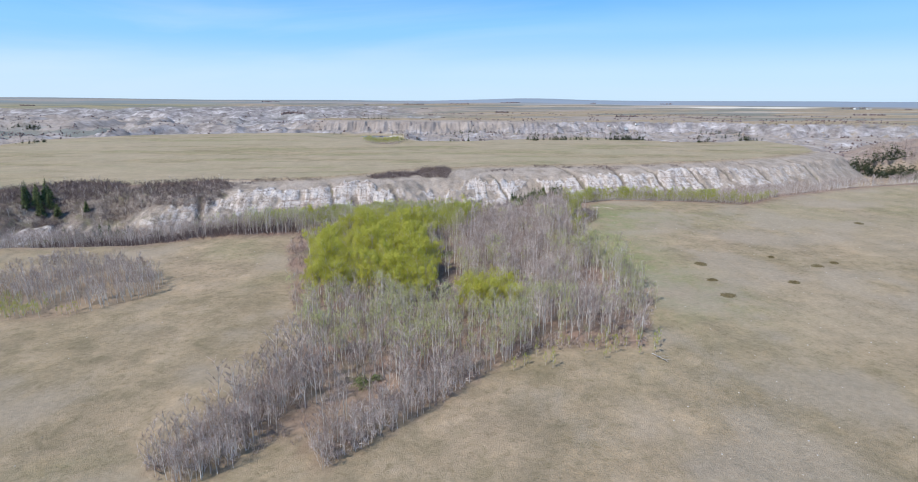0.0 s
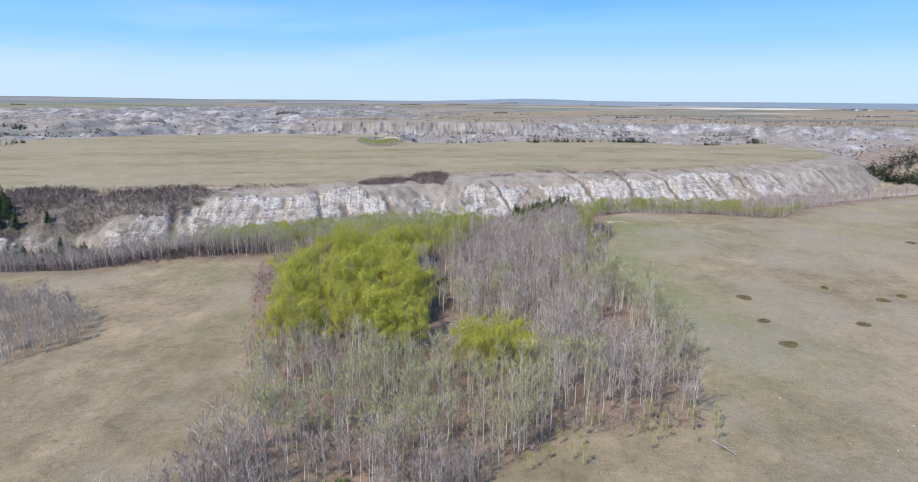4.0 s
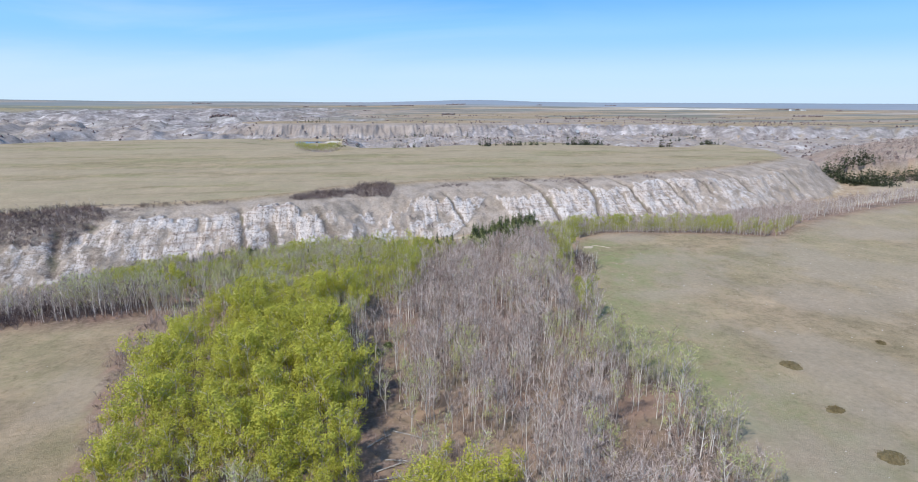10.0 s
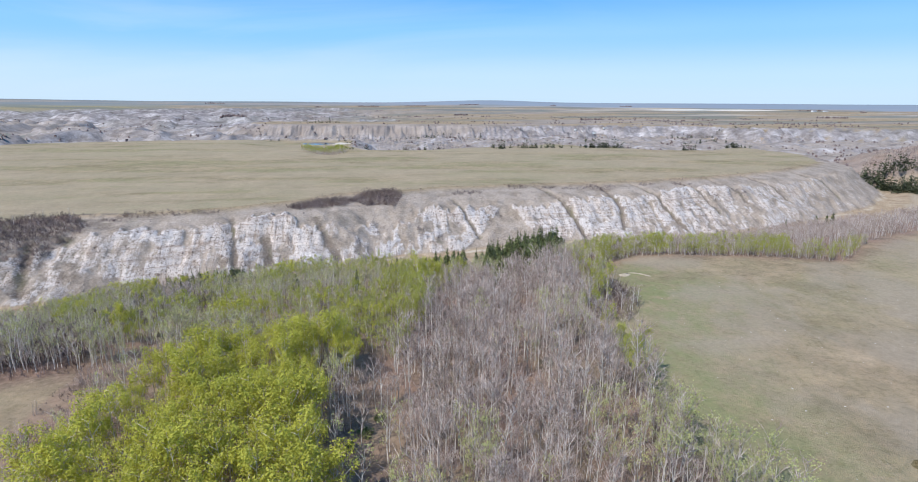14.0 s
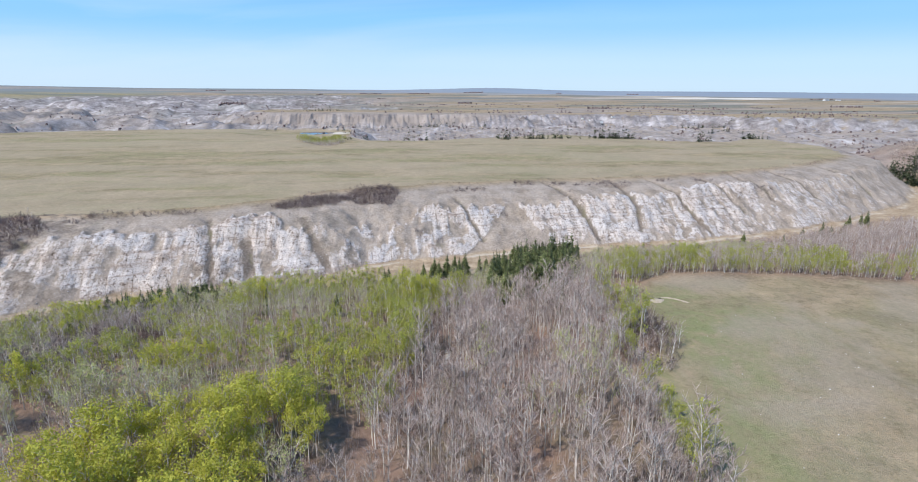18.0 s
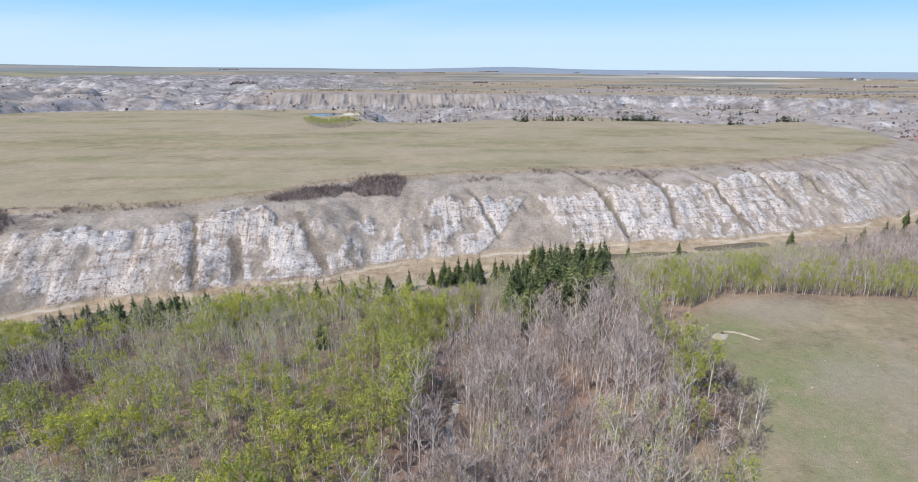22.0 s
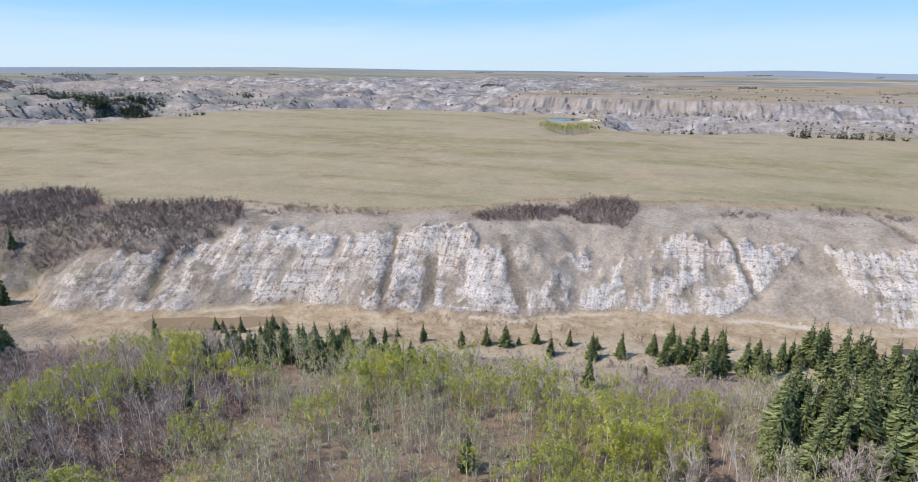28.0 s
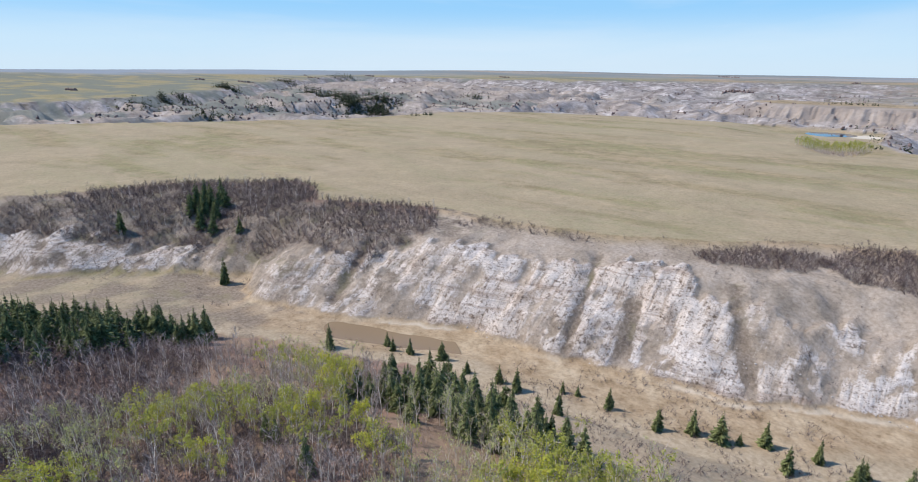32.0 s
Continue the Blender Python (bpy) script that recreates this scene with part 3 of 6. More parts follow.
def build_ground():
    X, Y = np.meshgrid(GX, GY)
    Z, k = land(X, Y)
    sy = np.gradient(Z, axis=0) / np.gradient(Y, axis=0)
    sx = np.gradient(Z, axis=1) / np.gradient(X, axis=1)
    steep = np.hypot(sx, sy)
    nx, ny = len(GX), len(GY)
    idx = np.arange(nx * ny).reshape(ny, nx)
    quads = np.stack([idx[:-1, :-1], idx[:-1, 1:], idx[1:, 1:], idx[1:, :-1]], -1).reshape(-1, 4)
    me = bpy.data.meshes.new("ground")
    me.vertices.add(nx * ny)
    me.vertices.foreach_set("co", np.stack([X, Y, Z], -1).astype(np.float32).ravel())
    me.loops.add(quads.size)
    me.loops.foreach_set("vertex_index", quads.ravel().astype(np.int32))
    me.polygons.add(len(quads))
    me.polygons.foreach_set("loop_start", np.arange(0, quads.size, 4, dtype=np.int32))
    me.update(calc_edges=True)
    me.polygons.foreach_set("use_smooth", np.ones(len(quads), bool))
    far_r0 = np.hypot(X, Y)
    rough = fbm(X / 16, Y / 16, 4, 51)
    # white faces below the cap, with earthy gullies, fans and slumps between
    v, rib = k["v"], k["rib"]
    slump = 0.6 * fbm(X / 12, Y / 15, 5, 53, 0.65) + 0.4 * fbm(X / 4.5, Y / 5.5, 3, 79, 0.6)
    white = smooth(0.015, 0.05, v) * smooth(k["cap"] + 0.02, k["cap"] - 0.03, v) * smooth(0.28, 0.56, slump + 0.4 * (rib - 0.60) + 0.12 * np.exp(-((v - k["cap"] + 0.06) / 0.07) ** 2)) * np.interp(X, [-310, -290, -230, -160, -130, 220, 330, 420, 560], [0.84, 0.72, 0.64, 0.74, 1.0, 1.0, 0.80, 0.64, 0.40])
    white = white * (1 - 0.8 * smooth(0.35, 1.0, k["cut"] + 0.25 * (rough - 0.5))) * (1 - smooth(0.35, 0.7, k["fan"]))
    white = white * (1 - np.interp(X, [-46, -24, 30, 46], [0, 0.6, 0.6, 0]) * smooth(0.36, 0.55, fbm(X / 9, Y / 12, 3, 69)) * smooth(0.10, 0.2, v))
    white = white * smooth(-470, -410, X) * (1 - 0.8 * smooth(26, 12, line_dist(X, Y, [(-255, 440), (-275, 470), (-300, 520)])))
    gully = np.where(k["face"], np.maximum(smooth(0.25, 0.8, k["cut"] + 0.5 * (rough - 0.5)) * smooth(0.92, 0.7, v), 0.75 * smooth(0.34, 0.24, slump) * smooth(k["cap"], k["cap"] - 0.1, v)) * smooth(0.03, 0.10, v), 0)
    rock = np.where(k["face"], white, np.where(k["outer"] | k["beyond"], smooth(0.24, 0.46, steep + 0.4 * (rough - 0.5)) * np.interp(X, [-1300, -700, -100, 200], [0.40, 0.48, 0.72, 0.9]) * (1 - 0.6 * k["basin"]), 0.0))
    scree = np.where(k["face"], smooth(1.0, 0.8, v) * smooth(0.02, 0.05, v) * 0.9, 0)
    scree = np.where(k["outer"], 0.9, scree)
    scree = np.maximum(scree, np.where(k["beyond"], 0.8 * smooth(0.12, 0.3, steep), 0))
    signed = np.where(k["south"], -k["d_edge"], k["d_edge"])
    wood = smooth(-8, 12, signed + 8 * (rough - 0.5)) * k["bank_side"]
    litter = np.maximum(wood, np.interp(Y, [95, 150], [0.3, 0.85]) * wooded(X, Y)) * k["bank_side"] * (0.62 + 0.38 * smooth(0.35, 0.6, fbm(X / 12, Y / 12, 3, 54)))
    litter = np.maximum(litter, 0.9 * inside(X + 8 * (rough - 0.5), Y, THICKET_WEST) * smooth(-36, -30, Z))
    litter = litter * (1 - 0.42 * smooth(298, 312, Y) * smooth(24, 6, X) * smooth(-66, -50, X) * k["bank_side"])
    litter = litter * (1 - 0.75 * smooth(8, -4, open_side(X, Y) + 10 * (rough - 0.5)) * k["bank_side"])
    mud = np.where(k["floor"], smooth(32, 20, k["d_foot"] + 8 * (rough - 0.5)), 0)
    mud = np.maximum(mud, np.where(k["face"], smooth(0.07, 0.03, v), 0)) * smooth(-300, -250, X)
    scree = np.maximum(scree, np.where(k["floor"], 0.25 * smooth(-185, -225, X + 20 * (rough - 0.5)), 0))
    straw = np.where(k["floor"], 0.95 * (1 - mud) * (1 - 0.6 * smooth(-205, -245, X)), 0) + np.where(k["mesa"], 0.42 * smooth(0.36, 0.60, fbm(X / 150, Y / 40, 5, 65, 0.6)), 0)
    green = 0.95 * np.exp(-(line_dist(X, Y, [(92, 190), (84, 245), (94, 296), (120, 352)]) / 25) ** 2) * k["south"] * smooth(0.25, 0.6, rough + 0.1)
    green = green + k["south"] * (0.07 + 0.26 * smooth(60, -40, X)) * smooth(0.42, 0.72, fbm(X / 45, Y / 45, 4, 55)) + np.where(k["mesa"], (0.24 + 0.36 * smooth(0.42, 0.66, fbm(X / 120, Y / 34, 6, 56, 0.65))), 0)
    green = green + k["south"] * 0.30 * smooth(265, 330, Y) * smooth(90, 130, X) * smooth(0.36, 0.6, fbm(X / 30, Y / 30, 4, 74))
    straw = straw + k["south"] * 0.30 * smooth(0.40, 0.62, fbm(X / 80 + 4, Y / 60, 4, 68)) * smooth(60, 150, X)
    green = green + k["beyond"] * 0.55 * smooth(-1150, -1450, X) * smooth(4600, 4000, far_r0)
    green = green + np.where(k["face"], 0.45 * smooth(-225, -265, X) * smooth(0.5, 0.3, v), 0)
    straw = np.maximum(straw, 0.8 * smooth(6, -6, open_side(X, Y) + 10 * (rough - 0.5)) * k["bank_side"])
    worn = 0.55 * smooth(0.50, 0.68, fbm(X / 34 + 9, Y / 30, 6, 60, 0.62)) * k["south"]
    far_r = np.hypot(X, Y)
    strip = fbm(X / 700 + 3, Y / 140, 3, 57)
    field = k["beyond"] * (1 - k["basin"]) * smooth(0.48, 0.56, strip) * 0.8 * smooth(-1450, -1100, X)
    pale = k["beyond"] * np.maximum(smooth(1.0, 0.8, np.hypot((X - 1850) / 420, (Y - 3250) / 200) + 0.5 * (strip - 0.5)), smooth(0.62, 0.66, fbm(X / 500, Y / 120 + 7, 2, 58)) * smooth(2600, 3200, far_r) * smooth(300, 900, X) * 0.35)
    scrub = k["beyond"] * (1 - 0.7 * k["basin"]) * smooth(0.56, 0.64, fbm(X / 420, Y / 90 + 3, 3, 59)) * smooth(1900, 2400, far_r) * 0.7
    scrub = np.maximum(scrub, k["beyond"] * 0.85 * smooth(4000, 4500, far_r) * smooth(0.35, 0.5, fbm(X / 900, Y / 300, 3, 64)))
    # where the painted horizon haze lies, growing with distance
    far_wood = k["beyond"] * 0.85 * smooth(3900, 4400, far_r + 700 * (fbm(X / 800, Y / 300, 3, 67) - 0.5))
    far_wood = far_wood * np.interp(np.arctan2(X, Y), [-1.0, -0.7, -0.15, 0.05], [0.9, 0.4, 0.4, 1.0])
    # share of far clay, which also carries the painted haze tint
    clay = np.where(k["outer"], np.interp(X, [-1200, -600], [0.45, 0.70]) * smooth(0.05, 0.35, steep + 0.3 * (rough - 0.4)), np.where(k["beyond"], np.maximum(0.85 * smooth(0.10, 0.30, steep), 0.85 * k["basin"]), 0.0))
    salt = smooth(1.0, 0.7, np.hypot((X + 86) / 34, (Y - 1274) / 26) + 0.5 * (rough - 0.5)) * k["mesa"]
    pale = np.maximum(pale, 0.8 * salt)
    crust = 0.7 * np.exp(-((k["d_foot"] - 0.3) / 0.8) ** 2) * (k["floor"] | k["face"]) * smooth(0.42, 0.6, fbm(X / 30, Y / 30, 2, 62)) * smooth(-200, -150, X)
    pale = np.maximum(pale, 0.75 * crust)
    gully = np.maximum(gully, np.where(k["floor"], 0.75 * smooth(-165, -215, X) * smooth(0.34, 0.56, fbm(X / 14, Y / 14, 4, 76)), 0))
    gully = np.maximum(gully, np.where(k["face"], 0.9 * smooth(-140, -185, X) * smooth(0.44, 0.56, fbm(X / 7, Y / 7, 4, 77)) * smooth(0.05, 0.12, v), 0))
    scrub = np.maximum(scrub, np.where(k["outer"] | k["beyond"], 0.75 * smooth(-820, -980, X) * smooth(2000, 1700, Y) * smooth(0.44, 0.58, fbm(X / 110, Y / 60, 5, 78)), 0))
    hill = k["outer"] * smooth(600, 660, X) * smooth(1030, 960, Y) * smooth(640, 700, Y)
    rock, clay, scree, litter = rock * (1 - hill), clay * (1 - 0.75 * hill), scree * (1 - 0.6 * hill), np.maximum(litter, 0.75 * hill)
    gully = np.maximum(gully, np.where(k["face"], smooth(-228, -262, X) * (0.35 + 0.65 * smooth(0.38, 0.55, fbm(X / 12, Y / 12, 4, 70))) * smooth(0.06, 0.16, v), 0) * (1 - 0.8 * white))
    green = green + np.where(k["floor"], 0.55 * smooth(-205, -245, X) * smooth(0.35, 0.6, fbm(X / 20, Y / 20, 3, 80)), 0)
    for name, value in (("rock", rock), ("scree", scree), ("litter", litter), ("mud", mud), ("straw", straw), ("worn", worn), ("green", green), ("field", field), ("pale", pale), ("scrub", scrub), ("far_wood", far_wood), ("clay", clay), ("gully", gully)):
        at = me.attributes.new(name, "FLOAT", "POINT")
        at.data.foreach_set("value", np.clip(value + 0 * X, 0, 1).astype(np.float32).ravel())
    me.materials.append(ground_material())
    ob = new("ground", me)
    return tagged(ob, "dry prairie pasture, wooded slope and pale clay river cliffs", "ground", kind="structure")


# woods: where the trees stand
GROVE = [(-58, 98), (-49, 91), (-40, 98), (-34, 108), (-27, 104), (-22, 96), (-3, 115), (14, 135), (30, 148), (64, 150), (80, 185), (84, 218), (74, 240), (78, 270), (80, 300), (40, 310), (-70, 300), (-70, 262), (-62, 236), (-50, 190), (-38, 160), (-46, 130)]
ISLAND = [(-102, 200), (-104, 210), (-118, 224), (-135, 234), (-158, 236), (-172, 214), (-160, 190), (-142, 176), (-118, 180)]


THICKET_WEST = [(-405, 392), (-398, 372), (-376, 384), (-348, 408), (-322, 438), (-304, 450), (-282, 466), (-258, 468), (-243, 478), (-220, 482), (-194, 486), (-182, 528), (-205, 550), (-240, 532), (-272, 514),
                (-300, 534), (-331, 540), (-360, 505), (-386, 475)]


def wooded(x, y):
    return np.maximum(inside(x, y, GROVE).astype(float), 0.4 * inside(x, y, ISLAND))


# the open foot of the slope, north of the trees
LOW_EDGE = [(-100, 446), (-85, 437), (-60, 425), (-36, 421), (-8, 424), (20, 425), (52, 440), (75, 470), (75, 520), (-100, 520)]


def open_side(x, y):
    d = line_dist(x, y, LOW_EDGE + LOW_EDGE[:1])
    return np.where(inside(x, y, LOW_EDGE), -d, d)


ground = build_ground()


# ================= trees =================
def prism(p, q, r0, r1, sides=3):
    """A tapered stick from p to q as vertices and triangles."""
    p, q = np.array(p, float), np.array(q, float)
    d = (q - p) / (np.linalg.norm(q - p) + 1e-9)
    a = np.cross(d, (0.3, 0.9, 0.2))
    a /= np.linalg.norm(a) + 1e-9
    b = np.cross(d, a)
    ang = np.arange(sides) * 2 * math.pi / sides
    ring = np.cos(ang)[:, None] * a + np.sin(ang)[:, None] * b
    v = np.concatenate([p + ring * r0, q + ring * r1])
    f = []
    for i in range(sides):
        j = (i + 1) % sides
        f += [(i, j, sides + j), (i, sides + j, sides + i)]
    return v, np.array(f)


def join(pieces):
    vs, fs, n = [], [], 0
    for v, f in pieces:
        vs.append(v)
        fs.append(f + n)
        n += len(v)
    return np.concatenate(vs), np.concatenate(fs)


def slivers(rng, centres, dirs, length, width):
    """Thin single triangles, one a twig."""
    n = len(centres)
    side = np.cross(dirs, rng.normal(size=(n, 3)))
    side /= np.linalg.norm(side, axis=1)[:, None] + 1e-9
    L, W = np.broadcast_to(length, (n,))[:, None], np.broadcast_to(width, (n,))[:, None]
    v = np.stack([centres - side * W, centres + side * W, centres + dirs * L], 1).reshape(-1, 3)
    return v, np.arange(3 * n).reshape(-1, 3)


def leaves(rng, centres, size, facing=None):
    """Single small leaf sprays; facing: the way in which each one looks, roughly."""
    n = len(centres)
    if facing is None:
        facing = rng.normal(size=(n, 3)) * np.array([0.7, 0.7, 1.0])
    a = np.cross(facing, rng.normal(size=(n, 3)))
    a /= np.linalg.norm(a, axis=1)[:, None] + 1e-9
    b = np.cross(facing, a)
    b /= np.linalg.norm(b, axis=1)[:, None] + 1e-9
    s = (size * rng.uniform(0.6, 1.4, n))[:, None]
    v = np.stack([centres - a * s, centres + a * s * 0.7 - b * s * 0.8, centres + a * s * 0.6 + b * s * 0.8], 1).reshape(-1, 3)
    return v, np.arange(3 * n).reshape(-1, 3)


def unit(v):
    return v / (np.linalg.norm(v, axis=-1, keepdims=True) + 1e-9)


def aspen_shape(seed, height, start, n_leaf, leaf_size, width, twigs, tufts=16, tall=1.0, loose=0.35, n_limb=10):
    """Wood, twig and leaf meshes of a slender aspen at the origin. start: where the limbs begin; width: of the crown; tall: how drawn-out its tufts are."""
    rng = np.random.default_rng(seed)
    lean = rng.normal(0, 0.05, 2) * height
    bend = rng.normal(0, 0.012, 2) * height

    def stem(t):
        return np.array([lean[0] * t * t + bend[0] * math.sin(5 * t), lean[1] * t * t + bend[1] * math.sin(5 * t), height * t])
    rings, base_pts, tip_pts = [(-0.02, None)], [], []
    for i in range(n_limb):
        t = start + (0.95 - start) * (i + rng.uniform(0, 1)) / n_limb
        k = (t - start) / (1 - start)
        ang = i * 2.4 + rng.uniform(-0.5, 0.5)
        reach = 0.5 * width * (0.35 + 0.75 * math.sin(math.pi * min(1.0, 0.22 + 0.72 * k))) * rng.uniform(0.75, 1.15)
        tip = stem(t) + np.array([math.cos(ang) * reach, math.sin(ang) * reach, reach * rng.uniform(1.0, 2.1)])
        tip[2] = min(tip[2], height * 1.03)
        rings.append((t, tip))
        base_pts.append(stem(t))
        tip_pts.append(tip)
    verts, faces = [], []                                  # one stem of rings, each limb growing out of its ring
    for i, (t, tip) in enumerate(rings + [(1.0, None)]):
        rad = height / 12 * (0.15 - 0.125 * t)
        for j in range(3):
            verts.append(stem(t) + rad * np.array([math.cos(2.094 * j), math.sin(2.094 * j), 0]))
        if i:
            for j in range(3):
                p, q = 3 * i + j, 3 * i + (j + 1) % 3
                faces += [(p - 3, q - 3, q), (p - 3, q, p)]
    for i, (t, tip) in enumerate(rings):
        if tip is None:
            continue
        j = i % 3
        up = len(verts)
        verts += [(verts[3 * i + j] + verts[3 * i + (j + 1) % 3]) / 2 + np.array([0, 0, 0.12 * height / 12]), tip]
        p, q = 3 * i + j, 3 * i + (j + 1) % 3
        faces += [(p, q, up + 1), (q, up, up + 1), (up, p, up + 1)]
    wood = np.array(verts), np.array(faces)
    base_pts, tip_pts = np.array(base_pts), np.array(tip_pts)
    pick = rng.integers(0, n_limb, twigs)
    s = rng.uniform(0.15, 1.0, twigs)[:, None]
    c = base_pts[pick] * (1 - s) + tip_pts[pick] * s
    d = unit(unit(tip_pts[pick] - base_pts[pick]) * 0.8 + rng.normal(size=(twigs, 3)) * 0.55 + np.array([0, 0, 0.45]))
    twig = slivers(rng, c, d, rng.uniform(0.7, 2.3, twigs) * max(height / 12, 0.8), 0.036)
    leaf = None
    if n_leaf:                                             # leaves sit on the outside of tufts that hang along the limbs
        pick = rng.integers(0, n_limb, tufts)
        s = rng.uniform(0.5, 1.1, tufts)[:, None]
        tuft = base_pts[pick] * (1 - s) + tip_pts[pick] * s + rng.normal(size=(tufts, 3)) * 0.05 * width
        tuft[-1] = stem(0.97)
        which = rng.integers(0, tufts, n_leaf)
        way = unit(rng.normal(size=(n_leaf, 3)))
        size = 0.24 * width * rng.uniform(0.65, 1.2, tufts)[which][:, None]
        c = tuft[which] + way * size * np.array([1, 1, tall]) * rng.uniform(1 - loose * 1.6, 1 + 0.4 * loose, n_leaf)[:, None]
        leaf = leaves(rng, c, leaf_size, way + np.array([0, 0, 0.35]) + rng.normal(size=(n_leaf, 3)) * 0.55)
    return wood, twig, leaf


def shrub_shape(seed, height, n_leaf=0, stems=4, twigs=50):
    rng = np.random.default_rng(seed)
    wood, b, t = [], [], []
    for i in range(stems):
        ang, r = rng.uniform(0, 6.28), rng.uniform(0.25, 0.95) * height * 0.7
        tip = np.array([math.cos(ang) * r, math.sin(ang) * r, height * rng.uniform(0.6, 1.0)])
        base = np.array([math.cos(ang) * 0.15, math.sin(ang) * 0.15, -0.1])
        wood.append(prism(base, tip, 0.026, 0.006, 3))
        b.append(base)
        t.append(tip)
    b, t = np.array(b), np.array(t)
    pick = rng.integers(0, stems, twigs)
    s = rng.uniform(0.2, 1.0, twigs)[:, None]
    c = b[pick] * (1 - s) + t[pick] * s
    d = unit(unit(t[pick] - b[pick]) * 0.5 + rng.normal(size=(twigs, 3)) * 0.8)
    twig = slivers(rng, c, d, rng.uniform(0.4, 1.2, twigs) * height / 3, 0.042)
    leaf = leaves(rng, c[:n_leaf] + rng.normal(size=(n_leaf, 3)) * 0.25, 0.16) if n_leaf else None
    return join(wood), twig, leaf


def sapling_shape(seed, height, stems=20, twigs=22):
    """A clump of thin upright saplings and suckers."""
    rng = np.random.default_rng(seed)
    foot = np.concatenate([rng.normal(0, 0.9, (stems, 2)), np.full((stems, 1), -0.1)], 1)
    way = unit(rng.normal(size=(stems, 3)) * 0.16 + np.array([0, 0, 1.0]))
    tall = height * rng.uniform(0.45, 1.15, stems)
    wood = slivers(rng, foot, way, tall, 0.05)
    pick = rng.integers(0, stems, twigs)
    c = foot[pick] + way[pick] * (tall[pick] * rng.uniform(0.3, 0.85, twigs))[:, None]
    d = unit(rng.normal(size=(twigs, 3)) * 0.55 + np.array([0, 0, 0.8]))
    return wood, slivers(rng, c, d, rng.uniform(0.5, 1.6, twigs), 0.034), None


def spruce_shape(seed, height, boughs=540, width=0.085):
    """Trunk and needle crown of a spruce with drooping boughs."""
    rng = np.random.default_rng(seed)
    trunk = prism((0, 0, -0.3), (0, 0, height), 0.016 * height, 0.02, 6)
    t = 1 - np.sqrt(rng.uniform(0.0, 1, boughs))            # more boughs low down
    t = np.clip(t * 1.02, 0, 1)
    ang = rng.uniform(0, 2 * math.pi, boughs)
    ph = rng.uniform(0, 6.28, 3)
    lobe = 1 + 0.20 * np.sin(2 * ang + ph[0] + 3 * t) + 0.16 * np.sin(5 * ang + ph[1] - 9 * t) + 0.12 * np.sin(31 * t + ph[2])
    r = (height * 0.225 * (1 - t) ** 0.85 + 0.08) * lobe * rng.uniform(0.32, 1.18, boughs)
    z = height * (0.05 + 0.93 * t)
    c, s = np.cos(ang), np.sin(ang)
    w = width * r + 0.08
    drop = r * rng.uniform(-0.12, 0.75, boughs)
    zero = 0 * r
    base = np.stack([c * r * 0.12, s * r * 0.12, z + 0.10 * r], 1)
    one = np.stack([c * r * 0.7 - s * w, s * r * 0.7 + c * w, z - drop * 0.7], 1)
    two = np.stack([c * r * 0.7 + s * w, s * r * 0.7 - c * w, z - drop * 0.7], 1)
    tip = np.stack([c * r, s * r, z - drop * rng.uniform(0.6, 1.0, boughs)], 1)
    hang = np.stack([c * r * 0.6, s * r * 0.6, z - drop - 0.12 * r - 0.08], 1)
    v = np.stack([base, one, two, tip, hang], 1).reshape(-1, 3)
    f = (np.array([(0, 1, 3), (0, 3, 2), (0, 4, 3)])[None] + (np.arange(boughs) * 5)[:, None, None]).reshape(-1, 3)
    return trunk, (v, f)


def mesh_of(name, vf, mat):
    v, f = vf
    me = bpy.data.meshes.new(name)
    me.vertices.add(len(v))
    me.vertices.foreach_set("co", np.asarray(v, np.float32).ravel())
    me.loops.add(f.size)
    me.loops.foreach_set("vertex_index", np.asarray(f, np.int32).ravel())
    me.polygons.add(len(f))
    me.polygons.foreach_set("loop_start", np.arange(0, f.size, 3, dtype=np.int32))
    me.update(calc_edges=True)
    me.materials.append(mat)
    return me


def spread_mesh(name, shapes, places, mat):
    """Many copies of several shapes in one mesh. Places: rows of shape number, x, y, z, turn, scale."""
    vs, fs, n = [], [], 0
    for k, (v, f) in enumerate(shapes):
        rows = places[places[:, 0] == k]
        if not len(rows):
            continue
        c, s, g = np.cos(rows[:, 4]), np.sin(rows[:, 4]), rows[:, 5]
        out = np.empty((len(rows), len(v), 3), np.float32)
        out[..., 0] = (v[:, 0] * c[:, None] - v[:, 1] * s[:, None]) * g[:, None] + rows[:, 1][:, None]
        out[..., 1] = (v[:, 0] * s[:, None] + v[:, 1] * c[:, None]) * g[:, None] + rows[:, 2][:, None]
        out[..., 2] = v[:, 2] * g[:, None] + rows[:, 3][:, None]
        vs.append(out.reshape(-1, 3))
        fs.append((f[None] + (np.arange(len(rows)) * len(v))[:, None, None]).reshape(-1, 3) + n)
        n += len(rows) * len(v)
    return mesh_of(name, (np.concatenate(vs), np.concatenate(fs)), mat)


